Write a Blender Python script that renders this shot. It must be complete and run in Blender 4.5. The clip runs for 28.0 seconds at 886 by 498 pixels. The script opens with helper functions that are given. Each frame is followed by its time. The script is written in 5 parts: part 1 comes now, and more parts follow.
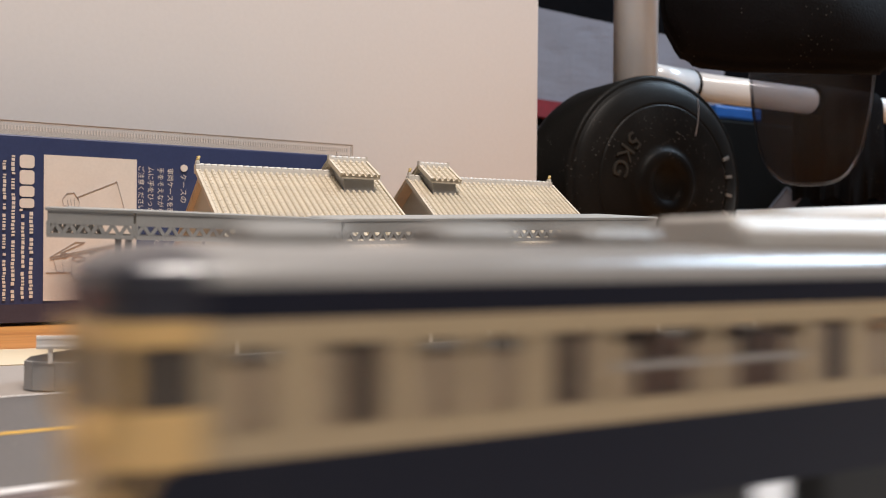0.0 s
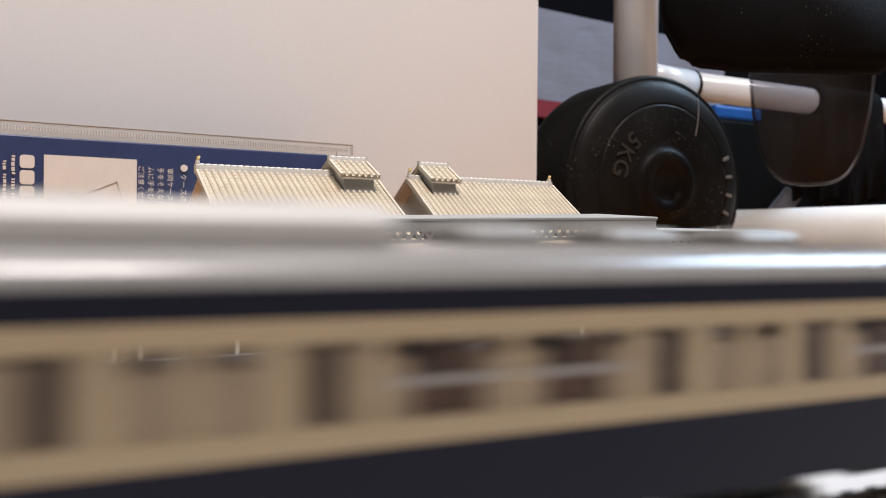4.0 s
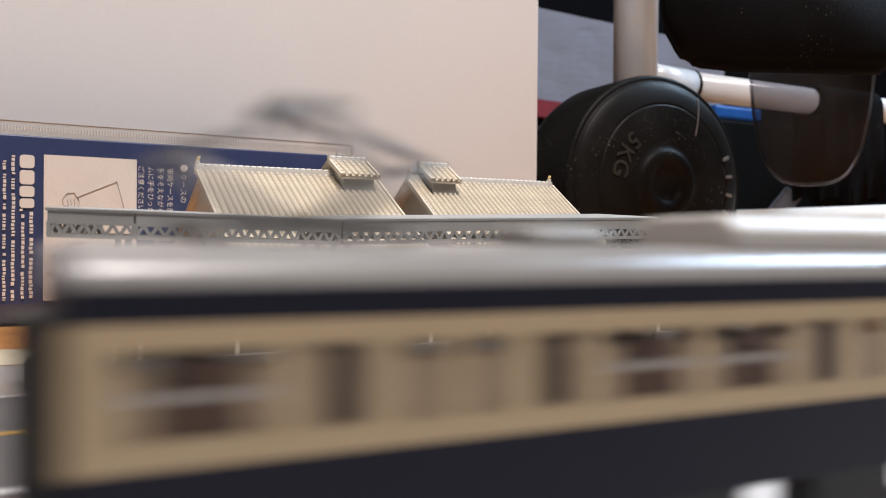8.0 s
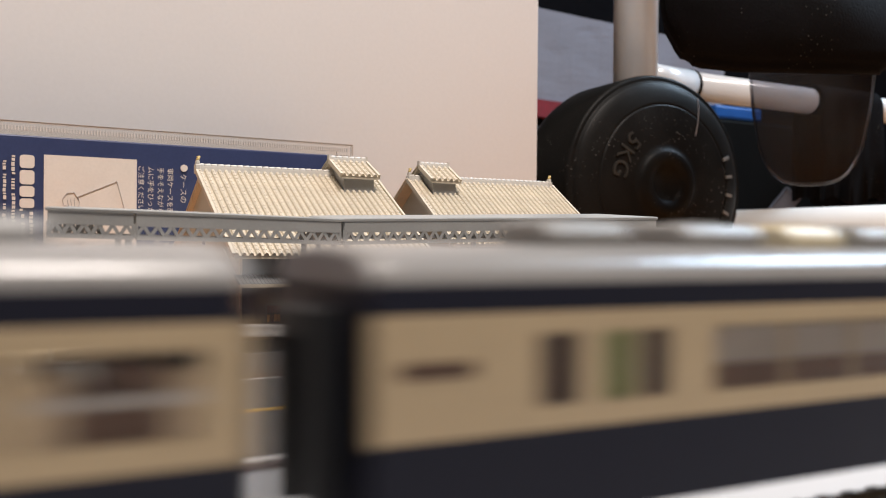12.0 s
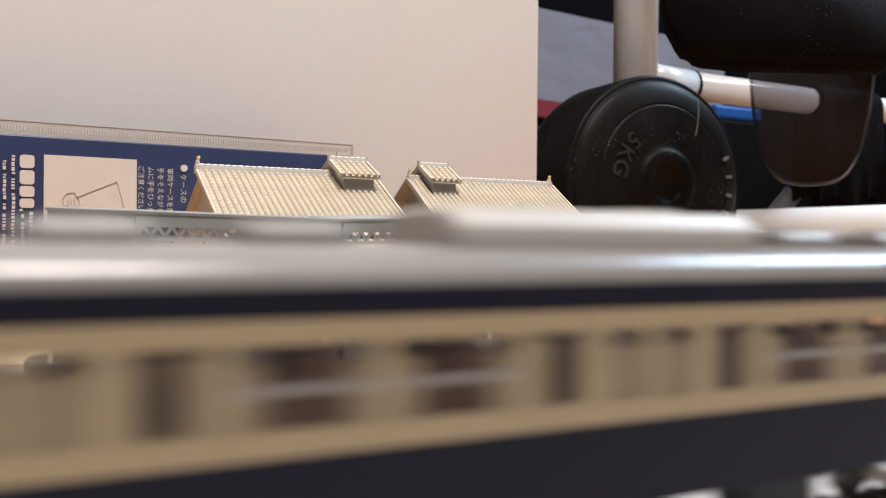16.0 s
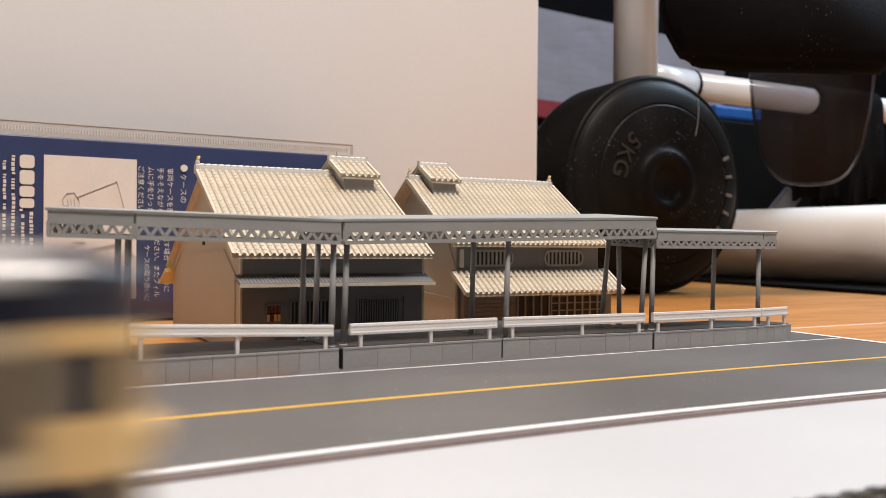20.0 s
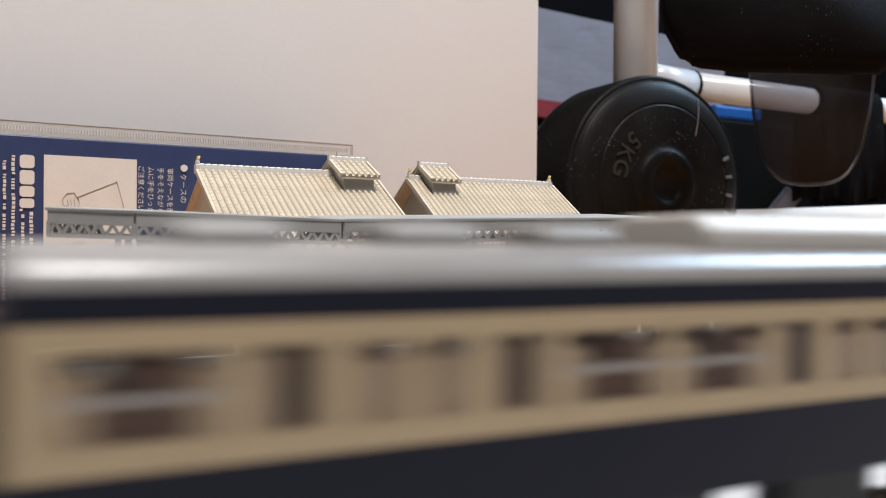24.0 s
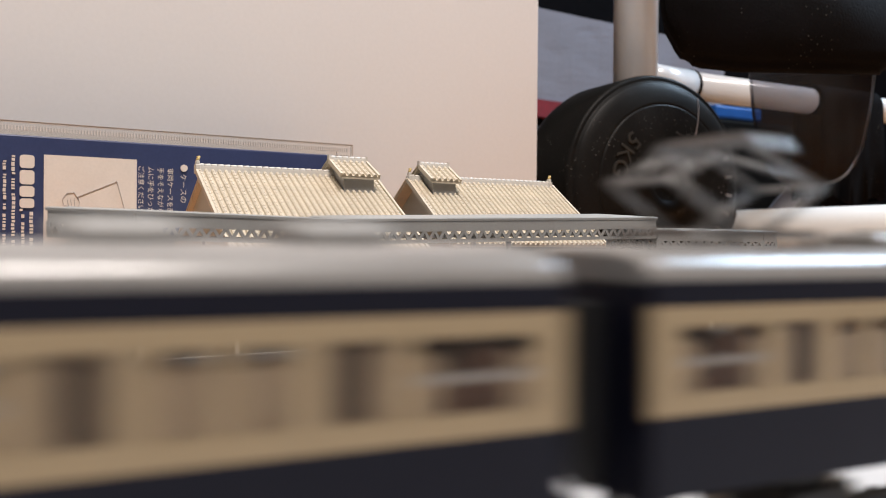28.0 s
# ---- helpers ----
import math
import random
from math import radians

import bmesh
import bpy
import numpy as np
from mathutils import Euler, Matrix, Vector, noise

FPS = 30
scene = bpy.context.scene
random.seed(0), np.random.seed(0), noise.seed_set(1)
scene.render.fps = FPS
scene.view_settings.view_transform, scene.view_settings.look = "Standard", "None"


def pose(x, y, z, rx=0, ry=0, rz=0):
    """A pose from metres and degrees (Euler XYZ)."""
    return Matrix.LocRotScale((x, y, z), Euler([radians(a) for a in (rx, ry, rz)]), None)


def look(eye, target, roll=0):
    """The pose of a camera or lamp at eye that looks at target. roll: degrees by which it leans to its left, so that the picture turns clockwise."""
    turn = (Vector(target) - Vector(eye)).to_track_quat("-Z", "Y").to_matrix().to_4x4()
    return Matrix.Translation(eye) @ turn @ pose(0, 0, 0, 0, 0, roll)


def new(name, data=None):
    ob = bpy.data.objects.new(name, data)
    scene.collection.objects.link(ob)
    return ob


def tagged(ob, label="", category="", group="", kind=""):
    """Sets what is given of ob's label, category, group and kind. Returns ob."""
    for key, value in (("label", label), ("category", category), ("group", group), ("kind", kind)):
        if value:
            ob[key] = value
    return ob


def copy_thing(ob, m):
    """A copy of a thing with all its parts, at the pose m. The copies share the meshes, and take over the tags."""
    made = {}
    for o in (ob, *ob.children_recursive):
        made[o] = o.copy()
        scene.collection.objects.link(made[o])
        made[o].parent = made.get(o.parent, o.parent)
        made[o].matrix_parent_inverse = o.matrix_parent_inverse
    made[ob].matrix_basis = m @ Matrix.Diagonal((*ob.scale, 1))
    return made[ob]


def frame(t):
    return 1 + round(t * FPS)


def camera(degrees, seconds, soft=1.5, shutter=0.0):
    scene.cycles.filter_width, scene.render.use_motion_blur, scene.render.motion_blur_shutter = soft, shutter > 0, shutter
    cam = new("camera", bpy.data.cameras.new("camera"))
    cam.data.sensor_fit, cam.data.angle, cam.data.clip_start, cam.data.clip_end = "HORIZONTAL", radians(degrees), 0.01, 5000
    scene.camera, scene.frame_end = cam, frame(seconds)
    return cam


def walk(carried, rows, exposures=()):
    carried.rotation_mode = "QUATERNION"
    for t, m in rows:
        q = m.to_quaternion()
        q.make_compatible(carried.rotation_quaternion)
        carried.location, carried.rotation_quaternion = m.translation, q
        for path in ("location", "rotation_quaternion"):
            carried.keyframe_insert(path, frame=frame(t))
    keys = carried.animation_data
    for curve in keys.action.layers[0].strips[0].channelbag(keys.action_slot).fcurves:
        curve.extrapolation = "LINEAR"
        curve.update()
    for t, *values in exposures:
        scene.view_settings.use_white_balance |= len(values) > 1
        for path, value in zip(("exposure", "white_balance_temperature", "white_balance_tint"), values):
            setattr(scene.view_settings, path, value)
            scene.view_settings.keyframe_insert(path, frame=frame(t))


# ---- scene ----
# Model train passing a tabletop diorama at N scale: all lengths in metres, MM turns millimetres into metres.
MM = 0.001
EYE = (0.0, 0.0, 0.031)
cam = camera(52.21, 28.0, soft=0.85, shutter=0.52)
cam.data.dof.use_dof = True
cam.data.dof.focus_distance = 0.27
cam.data.dof.aperture_fstop = 28.0
VIEW = look(EYE, (0.40885, 0.91259, 0.031 - 0.005625), 0.5)
walk(cam, [(0.0, VIEW), (28.0, VIEW)], exposures=[(0.0, -0.13, 6260, 10), (1.0, 0.0, 6060, 10), (3.0, 0.0, 5990, 10), (7.0, 0.0, 5990, 10), (9.2, 0.0, 5960, 10),
                                              (9.6, -0.2, 6210, 10), (10.0, -0.22, 6310, 10), (11.0, -0.1, 6210, 10), (12.0, 0.0, 6210, 10),
                                              (15.0, 0.0, 6160, 10), (17.0, 0.0, 6160, 10), (19.7, 0.0, 6280, 10), (20.0, 0.0, 6260, 10),
                                              (20.5, -0.18, 6310, 10), (21.0, -0.1, 6280, 10), (22.0, 0.0, 6060, 10), (24.0, 0.0, 5840, 7),
                                              (25.0, 0.0, 5840, 7), (26.0, 0.0, 5990, 9), (27.0, 0.0, 6160, 10), (28.0, 0.0, 6160, 10)])

# ---- light ----
world = bpy.data.worlds.new("room_world")
scene.world = world
world.use_nodes = True
world.node_tree.nodes["Background"].inputs[0].default_value = (0.95, 0.93, 0.9, 1)
world.node_tree.nodes["Background"].inputs[1].default_value = 0.07


def area_lamp(name, place, target, size, watts, colour):
    lamp = bpy.data.lights.new(name, "AREA")
    lamp.shape, lamp.size, lamp.energy, lamp.color = "DISK", size, watts, colour
    ob = new(name, lamp)
    ob.matrix_world = look(place, target)
    return ob


area_lamp("ceiling_lamp", (0.20, -0.30, 1.50), (0.17, 0.26, 0.0), 0.32, 16.2, (1.0, 0.885, 0.785))
area_lamp("desk_lamp", (0.03, 0.00, 0.80), (0.08, 0.25, 0.0), 0.26, 5.2, (1.0, 0.875, 0.775))
area_lamp("shelf_lamp", (1.16, 0.42, 0.95), (0.3, 0.25, 0.0), 0.45, 13.0, (0.66, 0.84, 1.0))




# ---- materials ----
def material(name, colour, rough=0.5, metal=0.0, vary=0.12, scale=120.0, fine=900.0, bump=0.15, depth=0.0002, coat=0.0,
             random_tint=0.0, stretch=(1, 1, 1)):
    """Plain surface with two scales of variation: broad stains and fine grain with a little relief."""
    m = bpy.data.materials.new(name)
    m.use_nodes = True
    nt = m.node_tree
    n, l = nt.nodes, nt.links
    b = n["Principled BSDF"]
    b.inputs["Metallic"].default_value = metal
    b.inputs["Coat Weight"].default_value = coat
    b.inputs["Coat Roughness"].default_value = 0.12
    tc = n.new("ShaderNodeTexCoord")
    mp = n.new("ShaderNodeMapping")
    mp.inputs["Scale"].default_value = stretch
    l.new(tc.outputs["Object"], mp.inputs["Vector"])
    big, small = n.new("ShaderNodeTexNoise"), n.new("ShaderNodeTexNoise")
    for tex, s in ((big, scale), (small, fine)):
        tex.inputs["Scale"].default_value = s
        tex.inputs["Detail"].default_value = 5
        l.new(mp.outputs["Vector"], tex.inputs["Vector"])
    add = n.new("ShaderNodeMath")
    add.operation = "ADD"
    l.new(big.outputs["Fac"], add.inputs[0])
    l.new(small.outputs["Fac"], add.inputs[1])
    ramp = n.new("ShaderNodeMapRange")
    ramp.inputs["From Min"].default_value, ramp.inputs["From Max"].default_value = 0.6, 1.4
    ramp.inputs["To Min"].default_value, ramp.inputs["To Max"].default_value = 1 - vary, 1 + vary
    l.new(add.outputs[0], ramp.inputs["Value"])
    scalar = ramp.outputs["Result"]
    if random_tint:
        info = n.new("ShaderNodeObjectInfo")
        r2 = n.new("ShaderNodeMapRange")
        r2.inputs["To Min"].default_value, r2.inputs["To Max"].default_value = 1 - random_tint, 1 + random_tint
        l.new(info.outputs["Random"], r2.inputs["Value"])
        mul = n.new("ShaderNodeMath")
        mul.operation = "MULTIPLY"
        l.new(scalar, mul.inputs[0])
        l.new(r2.outputs["Result"], mul.inputs[1])
        scalar = mul.outputs[0]
    mix = n.new("ShaderNodeVectorMath")
    mix.operation = "SCALE"
    mix.inputs[0].default_value = colour[:3]
    l.new(scalar, mix.inputs["Scale"])
    l.new(mix.outputs["Vector"], b.inputs["Base Color"])
    rr = n.new("ShaderNodeMapRange")
    rr.inputs["To Min"].default_value, rr.inputs["To Max"].default_value = max(0.03, rough - 0.1), min(1, rough + 0.1)
    l.new(big.outputs["Fac"], rr.inputs["Value"])
    l.new(rr.outputs["Result"], b.inputs["Roughness"])
    if bump:
        bp = n.new("ShaderNodeBump")
        bp.inputs["Strength"].default_value, bp.inputs["Distance"].default_value = bump, depth
        l.new(small.outputs["Fac"], bp.inputs["Height"])
        l.new(bp.outputs["Normal"], b.inputs["Normal"])
    return m


def clear(name, colour, rough=0.05, ior=1.3):
    m = bpy.data.materials.new(name)
    m.use_nodes = True
    b = m.node_tree.nodes["Principled BSDF"]
    b.inputs["Base Color"].default_value = (*colour, 1)
    b.inputs["Roughness"].default_value = rough
    b.inputs["Transmission Weight"].default_value = 1.0
    b.inputs["IOR"].default_value = ior
    return m


def wood(name, dark, light, rough=0.4, along=(1.0, 9.0, 9.0), scale=9.0):
    m = material(name, light, rough, vary=0.1, scale=60, fine=700, bump=0.08)
    nt = m.node_tree
    n, l = nt.nodes, nt.links
    tc = n.new("ShaderNodeTexCoord")
    mp = n.new("ShaderNodeMapping")
    mp.inputs["Scale"].default_value = along
    tex = n.new("ShaderNodeTexNoise")
    tex.inputs["Scale"].default_value, tex.inputs["Detail"].default_value = scale, 8
    tex.inputs["Distortion"].default_value = 1.2
    ramp = n.new("ShaderNodeValToRGB")
    ramp.color_ramp.elements[0].position, ramp.color_ramp.elements[1].position = 0.35, 0.68
    ramp.color_ramp.elements[0].color, ramp.color_ramp.elements[1].color = (*dark, 1), (*light, 1)
    l.new(tc.outputs["Object"], mp.inputs["Vector"])
    l.new(mp.outputs["Vector"], tex.inputs["Vector"])
    l.new(tex.outputs["Fac"], ramp.inputs["Fac"])
    l.new(ramp.outputs["Color"], n["Principled BSDF"].inputs["Base Color"])
    return m


WOOD = wood("desk_wood", (0.47, 0.185, 0.045), (0.68, 0.31, 0.085), 0.36)
PAPER = material("white_card", (0.50, 0.50, 0.505), 0.55, vary=0.03, scale=30, fine=600, bump=0.05)
GREYCARD = material("shaded_beige_card", (0.35, 0.315, 0.29), 0.6, vary=0.05, scale=30, fine=600, bump=0.05)
CREAMCARD = material("lit_cream_card", (0.72, 0.62, 0.45), 0.55, vary=0.04, scale=30, fine=600, bump=0.05)
PANEL = material("white_panel_paint", (0.655, 0.632, 0.622), 0.6, vary=0.03, scale=6, fine=500, bump=0.1)
ROOM = material("room_plaster", (0.45, 0.43, 0.41), 0.8, vary=0.08, scale=3, fine=60, bump=0.1)
DARKROOM = material("near_black_backdrop", (0.004, 0.004, 0.005), 0.9, vary=0.25, scale=8, fine=90)
ASPHALT = material("grey_road_plastic", (0.130, 0.121, 0.116), 0.40, vary=0.17, scale=22, fine=1500, bump=0.12, depth=0.0001)
ROADEDGE = material("brown_plate_edge", (0.30, 0.24, 0.23), 0.6, vary=0.15)
LINEWHITE = material("white_line_paint", (0.85, 0.82, 0.80), 0.5, vary=0.05, fine=1500)
LINEYELLOW = material("yellow_line_paint", (0.80, 0.46, 0.06), 0.5, vary=0.08, fine=1500)
GREY = material("grey_model_plastic", (0.22, 0.225, 0.23), 0.5, vary=0.08, scale=160, fine=1600, random_tint=0.06)
KERB = material("pale_grey_kerb_plastic", (0.37, 0.37, 0.375), 0.5, vary=0.09, scale=60, fine=1600, random_tint=0.05)
LEGGREY = material("leg_grey_plastic", (0.30, 0.30, 0.30), 0.5, vary=0.08, scale=160, fine=1600)
CANOPY = material("canopy_grey_plastic", (0.335, 0.335, 0.325), 0.5, vary=0.07, scale=120, fine=1600)
WALLGREY = material("dark_grey_wall_plastic", (0.185, 0.187, 0.19), 0.55, vary=0.08, scale=120, fine=1500)
WALLTAN = material("tan_plaster_plastic", (0.47, 0.445, 0.37), 0.6, vary=0.06, scale=70, fine=1200)
TILE = material("cream_tile_plastic", (0.60, 0.53, 0.42), 0.55, vary=0.15, scale=200, fine=2200, random_tint=0.05)
RIDGE = material("ridge_plastic", (0.62, 0.59, 0.54), 0.5, vary=0.08, scale=200, fine=2000)
GOLD = material("yellowed_plastic", (0.64, 0.47, 0.17), 0.5, vary=0.1)
# For flat panels that pass for openings; their inner shade is this colour.
BLACKHOLE = material("painted_opening_dark", (0.02, 0.018, 0.016), 0.7, vary=0.2)
RAILWHITE = material("white_fence_plastic", (0.88, 0.86, 0.84), 0.4, vary=0.05, scale=200, fine=1500)
AMBER = material("amber_window_plastic", (0.95, 0.50, 0.16), 0.35, vary=0.15)
LACQUER = material("red_brown_lattice", (0.16, 0.05, 0.03), 0.5, vary=0.1)
BOXBLUE = material("navy_printed_card", (0.034, 0.049, 0.128), 0.35, vary=0.12, scale=50, fine=900, bump=0.05)
BOXDARK = material("dark_printed_card", (0.05, 0.045, 0.07), 0.4, vary=0.1)
INK = material("cream_print", (0.72, 0.66, 0.60), 0.5, vary=0.05)
INKDARK = material("thin_grey_print", (0.34, 0.31, 0.31), 0.6, vary=0.1)
CASE = clear("clear_case_plastic", (0.95, 0.93, 0.90), 0.12, 1.2)
SHELLRIM = material("brownish_shell_rim", (0.50, 0.43, 0.38), 0.4, vary=0.1)
CASERIB = material("frosted_case_rib", (0.62, 0.58, 0.55), 0.4, vary=0.08)
VINYL = material("black_vinyl", (0.0095, 0.009, 0.0085), 0.42, vary=0.3, scale=60, fine=700, bump=0.25, depth=0.0004)
PIPE = material("white_coated_pipe", (0.82, 0.84, 0.87), 0.22, vary=0.04, scale=30, coat=0.5)
RUBBER = material("black_rubber", (0.005, 0.005, 0.005), 0.6, vary=0.2)
BAG = material("black_fabric", (0.005, 0.0046, 0.005), 0.85, vary=0.3, scale=40, fine=600, bump=0.4, depth=0.001)
GREYCLOTH = material("grey_cloth", (0.23, 0.23, 0.27), 0.9, vary=0.15, scale=14, fine=500, bump=0.3, depth=0.0006)
BLUE = material("blue_plastic", (0.014, 0.085, 0.32), 0.4, vary=0.15)
RED = material("dark_red_cloth", (0.22, 0.02, 0.03), 0.8, vary=0.25)
ROLL = material("white_paper_roll", (0.93, 0.90, 0.86), 0.5, vary=0.03, scale=12, fine=300, bump=0.05)
NAVY = material("navy_train_paint", (0.005, 0.0055, 0.015), 0.48, vary=0.1, scale=60, fine=1200, bump=0.05)
NAVY.node_tree.nodes["Principled BSDF"].inputs["Specular IOR Level"].default_value = 0.26
NAVYDOME = material("glossy_navy_cab_paint", (0.006, 0.007, 0.018), 0.32, vary=0.1, scale=60, fine=1200, coat=0.6)
CREAM = material("cream_train_paint", (0.45, 0.338, 0.200), 0.4, vary=0.06, scale=60, fine=1200, bump=0.05)
ROOFGREY = material("silver_grey_roof_paint", (0.255, 0.245, 0.235), 0.30, coat=0.16, vary=0.07, scale=90, fine=1500)
ACGREY = material("pale_grey_cooler_paint", (0.50, 0.48, 0.45), 0.45, vary=0.06, scale=120, fine=1500)
ACDARK = material("mid_grey_ventilator_paint", (0.27, 0.265, 0.255), 0.45, vary=0.06, scale=120, fine=1500)
ACCREAM = material("cream_cooler_paint", (0.60, 0.53, 0.37), 0.45, vary=0.06, scale=120, fine=1500)
SEAT = material("brown_seat_moulding", (0.145, 0.070, 0.040), 0.6, vary=0.15, scale=200)
TAN = material("tan_interior_moulding", (0.66, 0.51, 0.35), 0.6, vary=0.1, scale=200)
DOORPOST = material("dark_brown_interior", (0.075, 0.038, 0.022), 0.6, vary=0.1, scale=200)
SASH = material("grey_sash_plastic", (0.38, 0.345, 0.31), 0.5, vary=0.08, scale=200)
LINING = material("tan_inner_wall", (0.78, 0.62, 0.42), 0.6, vary=0.10, scale=200)
GREENIN = material("green_deck_moulding", (0.30, 0.32, 0.12), 0.6, vary=0.1, scale=200)
STEEL = material("nickel_steel", (0.55, 0.53, 0.50), 0.25, metal=1.0, vary=0.1, fine=1500)
UNDER = material("black_underframe_plastic", (0.012, 0.012, 0.013), 0.55, vary=0.2)
PANTO = material("grey_pantograph_metal", (0.24, 0.235, 0.23), 0.4, metal=0.5, vary=0.1)
LAMPRED = material("red_lens", (0.22, 0.04, 0.02), 0.3, vary=0.1)
# Canopy shade over the platform tops is put into this dark colour.
DARKTOP = material("shade_dark_platform_top", (0.05, 0.047, 0.046), 0.6, vary=0.15, scale=160, fine=1500)
PALEBAR = material("pale_lattice_plastic", (0.34, 0.335, 0.32), 0.5, vary=0.08, scale=160, fine=1500)
# Body cream again for the cab, with warm light put into the colour.
CABCREAM = material("warm_lit_cab_cream", (0.72, 0.46, 0.18), 0.4, vary=0.06, scale=60, fine=1200, bump=0.05)
SCREEN = material("brown_dark_windscreen", (0.05, 0.035, 0.022), 0.2, vary=0.2)
BALLAST = material("pale_ballast", (0.52, 0.50, 0.46), 0.85, vary=0.3, scale=500, fine=2500, bump=0.6, depth=0.0003)
BEDSIDE = material("brown_roadbed_side", (0.16, 0.11, 0.07), 0.8, vary=0.35, scale=400, fine=2000, bump=0.6, depth=0.0003)
SLEEPER = material("dark_brown_sleeper", (0.045, 0.032, 0.025), 0.7, vary=0.15, scale=400, random_tint=0.1)
SHELFWOOD = wood("pale_wood", (0.5, 0.33, 0.17), (0.66, 0.45, 0.24), 0.5)


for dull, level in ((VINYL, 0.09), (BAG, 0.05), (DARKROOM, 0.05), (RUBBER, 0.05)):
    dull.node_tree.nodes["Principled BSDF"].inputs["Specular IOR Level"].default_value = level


def thin_clear(name, tint, rough, cloud=0.025, edge_blend=0.04, sheen=0.8):
    """Thin clear plastic: see-through with a sheen that grows towards the edges."""
    m = bpy.data.materials.new(name)
    m.use_nodes = True
    n, l = m.node_tree.nodes, m.node_tree.links
    n.remove(n["Principled BSDF"])
    see, gloss, mix, edge = (n.new("ShaderNodeBsdfTransparent"), n.new("ShaderNodeBsdfGlossy"), n.new("ShaderNodeMixShader"), n.new("ShaderNodeLayerWeight"))
    see.inputs["Color"].default_value = (*tint, 1)
    gloss.inputs["Color"].default_value = (sheen, sheen, sheen * 1.03, 1)
    gloss.inputs["Roughness"].default_value = rough
    edge.inputs["Blend"].default_value = edge_blend
    l.new(edge.outputs["Fresnel"], mix.inputs["Fac"])
    l.new(see.outputs[0], mix.inputs[1])
    l.new(gloss.outputs[0], mix.inputs[2])
    haze, body = n.new("ShaderNodeBsdfDiffuse"), n.new("ShaderNodeMixShader")
    haze.inputs["Color"].default_value = (0.5, 0.48, 0.46, 1)
    body.inputs["Fac"].default_value = cloud
    l.new(mix.outputs[0], body.inputs[1])
    l.new(haze.outputs[0], body.inputs[2])
    l.new(body.outputs[0], n["Material Output"].inputs["Surface"])
    return m


CUP = thin_clear("clear_cup_plastic", (0.74, 0.735, 0.75), 0.15, 0.022, 0.025, 0.45)
GLASS = thin_clear("window_glazing", (0.97, 0.96, 0.94), 0.08, 0.02, 0.12)
# Pale grey of the upper panes, the light seen through them as colour.
PANEFILL = material("pale_grey_pane_fill", (0.46, 0.40, 0.35), 0.7, vary=0.08, scale=300)


def dusty(m, amount, scale):
    """Scatters fine pale specks of dust over a dark material."""
    n, l = m.node_tree.nodes, m.node_tree.links
    b = n["Principled BSDF"]
    source = b.inputs["Base Color"].links[0].from_socket
    tc = n.new("ShaderNodeTexCoord")
    vor = n.new("ShaderNodeTexVoronoi")
    vor.inputs["Scale"].default_value = scale
    patch = n.new("ShaderNodeTexNoise")
    patch.inputs["Scale"].default_value = scale * 0.08
    near = n.new("ShaderNodeMapRange")
    near.inputs["From Min"].default_value, near.inputs["From Max"].default_value = 0.16, 0.08
    gate = n.new("ShaderNodeMapRange")
    gate.inputs["From Min"].default_value, gate.inputs["From Max"].default_value = 0.50, 0.70
    mul = n.new("ShaderNodeMath")
    mul.operation = "MULTIPLY"
    mix = n.new("ShaderNodeMix")
    mix.data_type = "RGBA"
    mix.inputs["B"].default_value = (amount, amount * 0.95, amount * 0.88, 1)
    for tex in (vor, patch):
        l.new(tc.outputs["Object"], tex.inputs["Vector"])
    l.new(vor.outputs["Distance"], near.inputs["Value"])
    l.new(patch.outputs["Fac"], gate.inputs["Value"])
    l.new(near.outputs["Result"], mul.inputs[0])
    l.new(gate.outputs["Result"], mul.inputs[1])
    l.new(mul.outputs[0], mix.inputs["Factor"])
    l.new(source, mix.inputs["A"])
    l.new(mix.outputs["Result"], b.inputs["Base Color"])


dusty(VINYL, 0.35, 420)
dusty(ASPHALT, 0.5, 520)
dusty(BAG, 0.12, 300)


# ---- mesh helpers ----
def box(bm, x0, x1, y0, y1, z0, z1, m=None):
    v = [bm.verts.new(p) for p in ((x0, y0, z0), (x1, y0, z0), (x1, y1, z0), (x0, y1, z0),
                                   (x0, y0, z1), (x1, y0, z1), (x1, y1, z1), (x0, y1, z1))]
    for f in ((0, 3, 2, 1), (4, 5, 6, 7), (0, 1, 5, 4), (1, 2, 6, 5), (2, 3, 7, 6), (3, 0, 4, 7)):
        bm.faces.new([v[i] for i in f])
    if m is not None:
        for q in v:
            q.co = m @ q.co
    return v


def bar(bm, p, q, w, d=None, up=(0, 0, 1)):
    """A straight square bar from p to q, w wide and d deep."""
    p, q = Vector(p), Vector(q)
    d = w if d is None else d
    a = (q - p).normalized()
    s = a.cross(Vector(up))
    s = s.normalized() if s.length > 1e-6 else Vector((1, 0, 0))
    u = s.cross(a).normalized()
    m = Matrix((s, a, u)).transposed().to_4x4()
    m.translation = p
    box(bm, -w / 2, w / 2, 0, (q - p).length, -d / 2, d / 2, m)


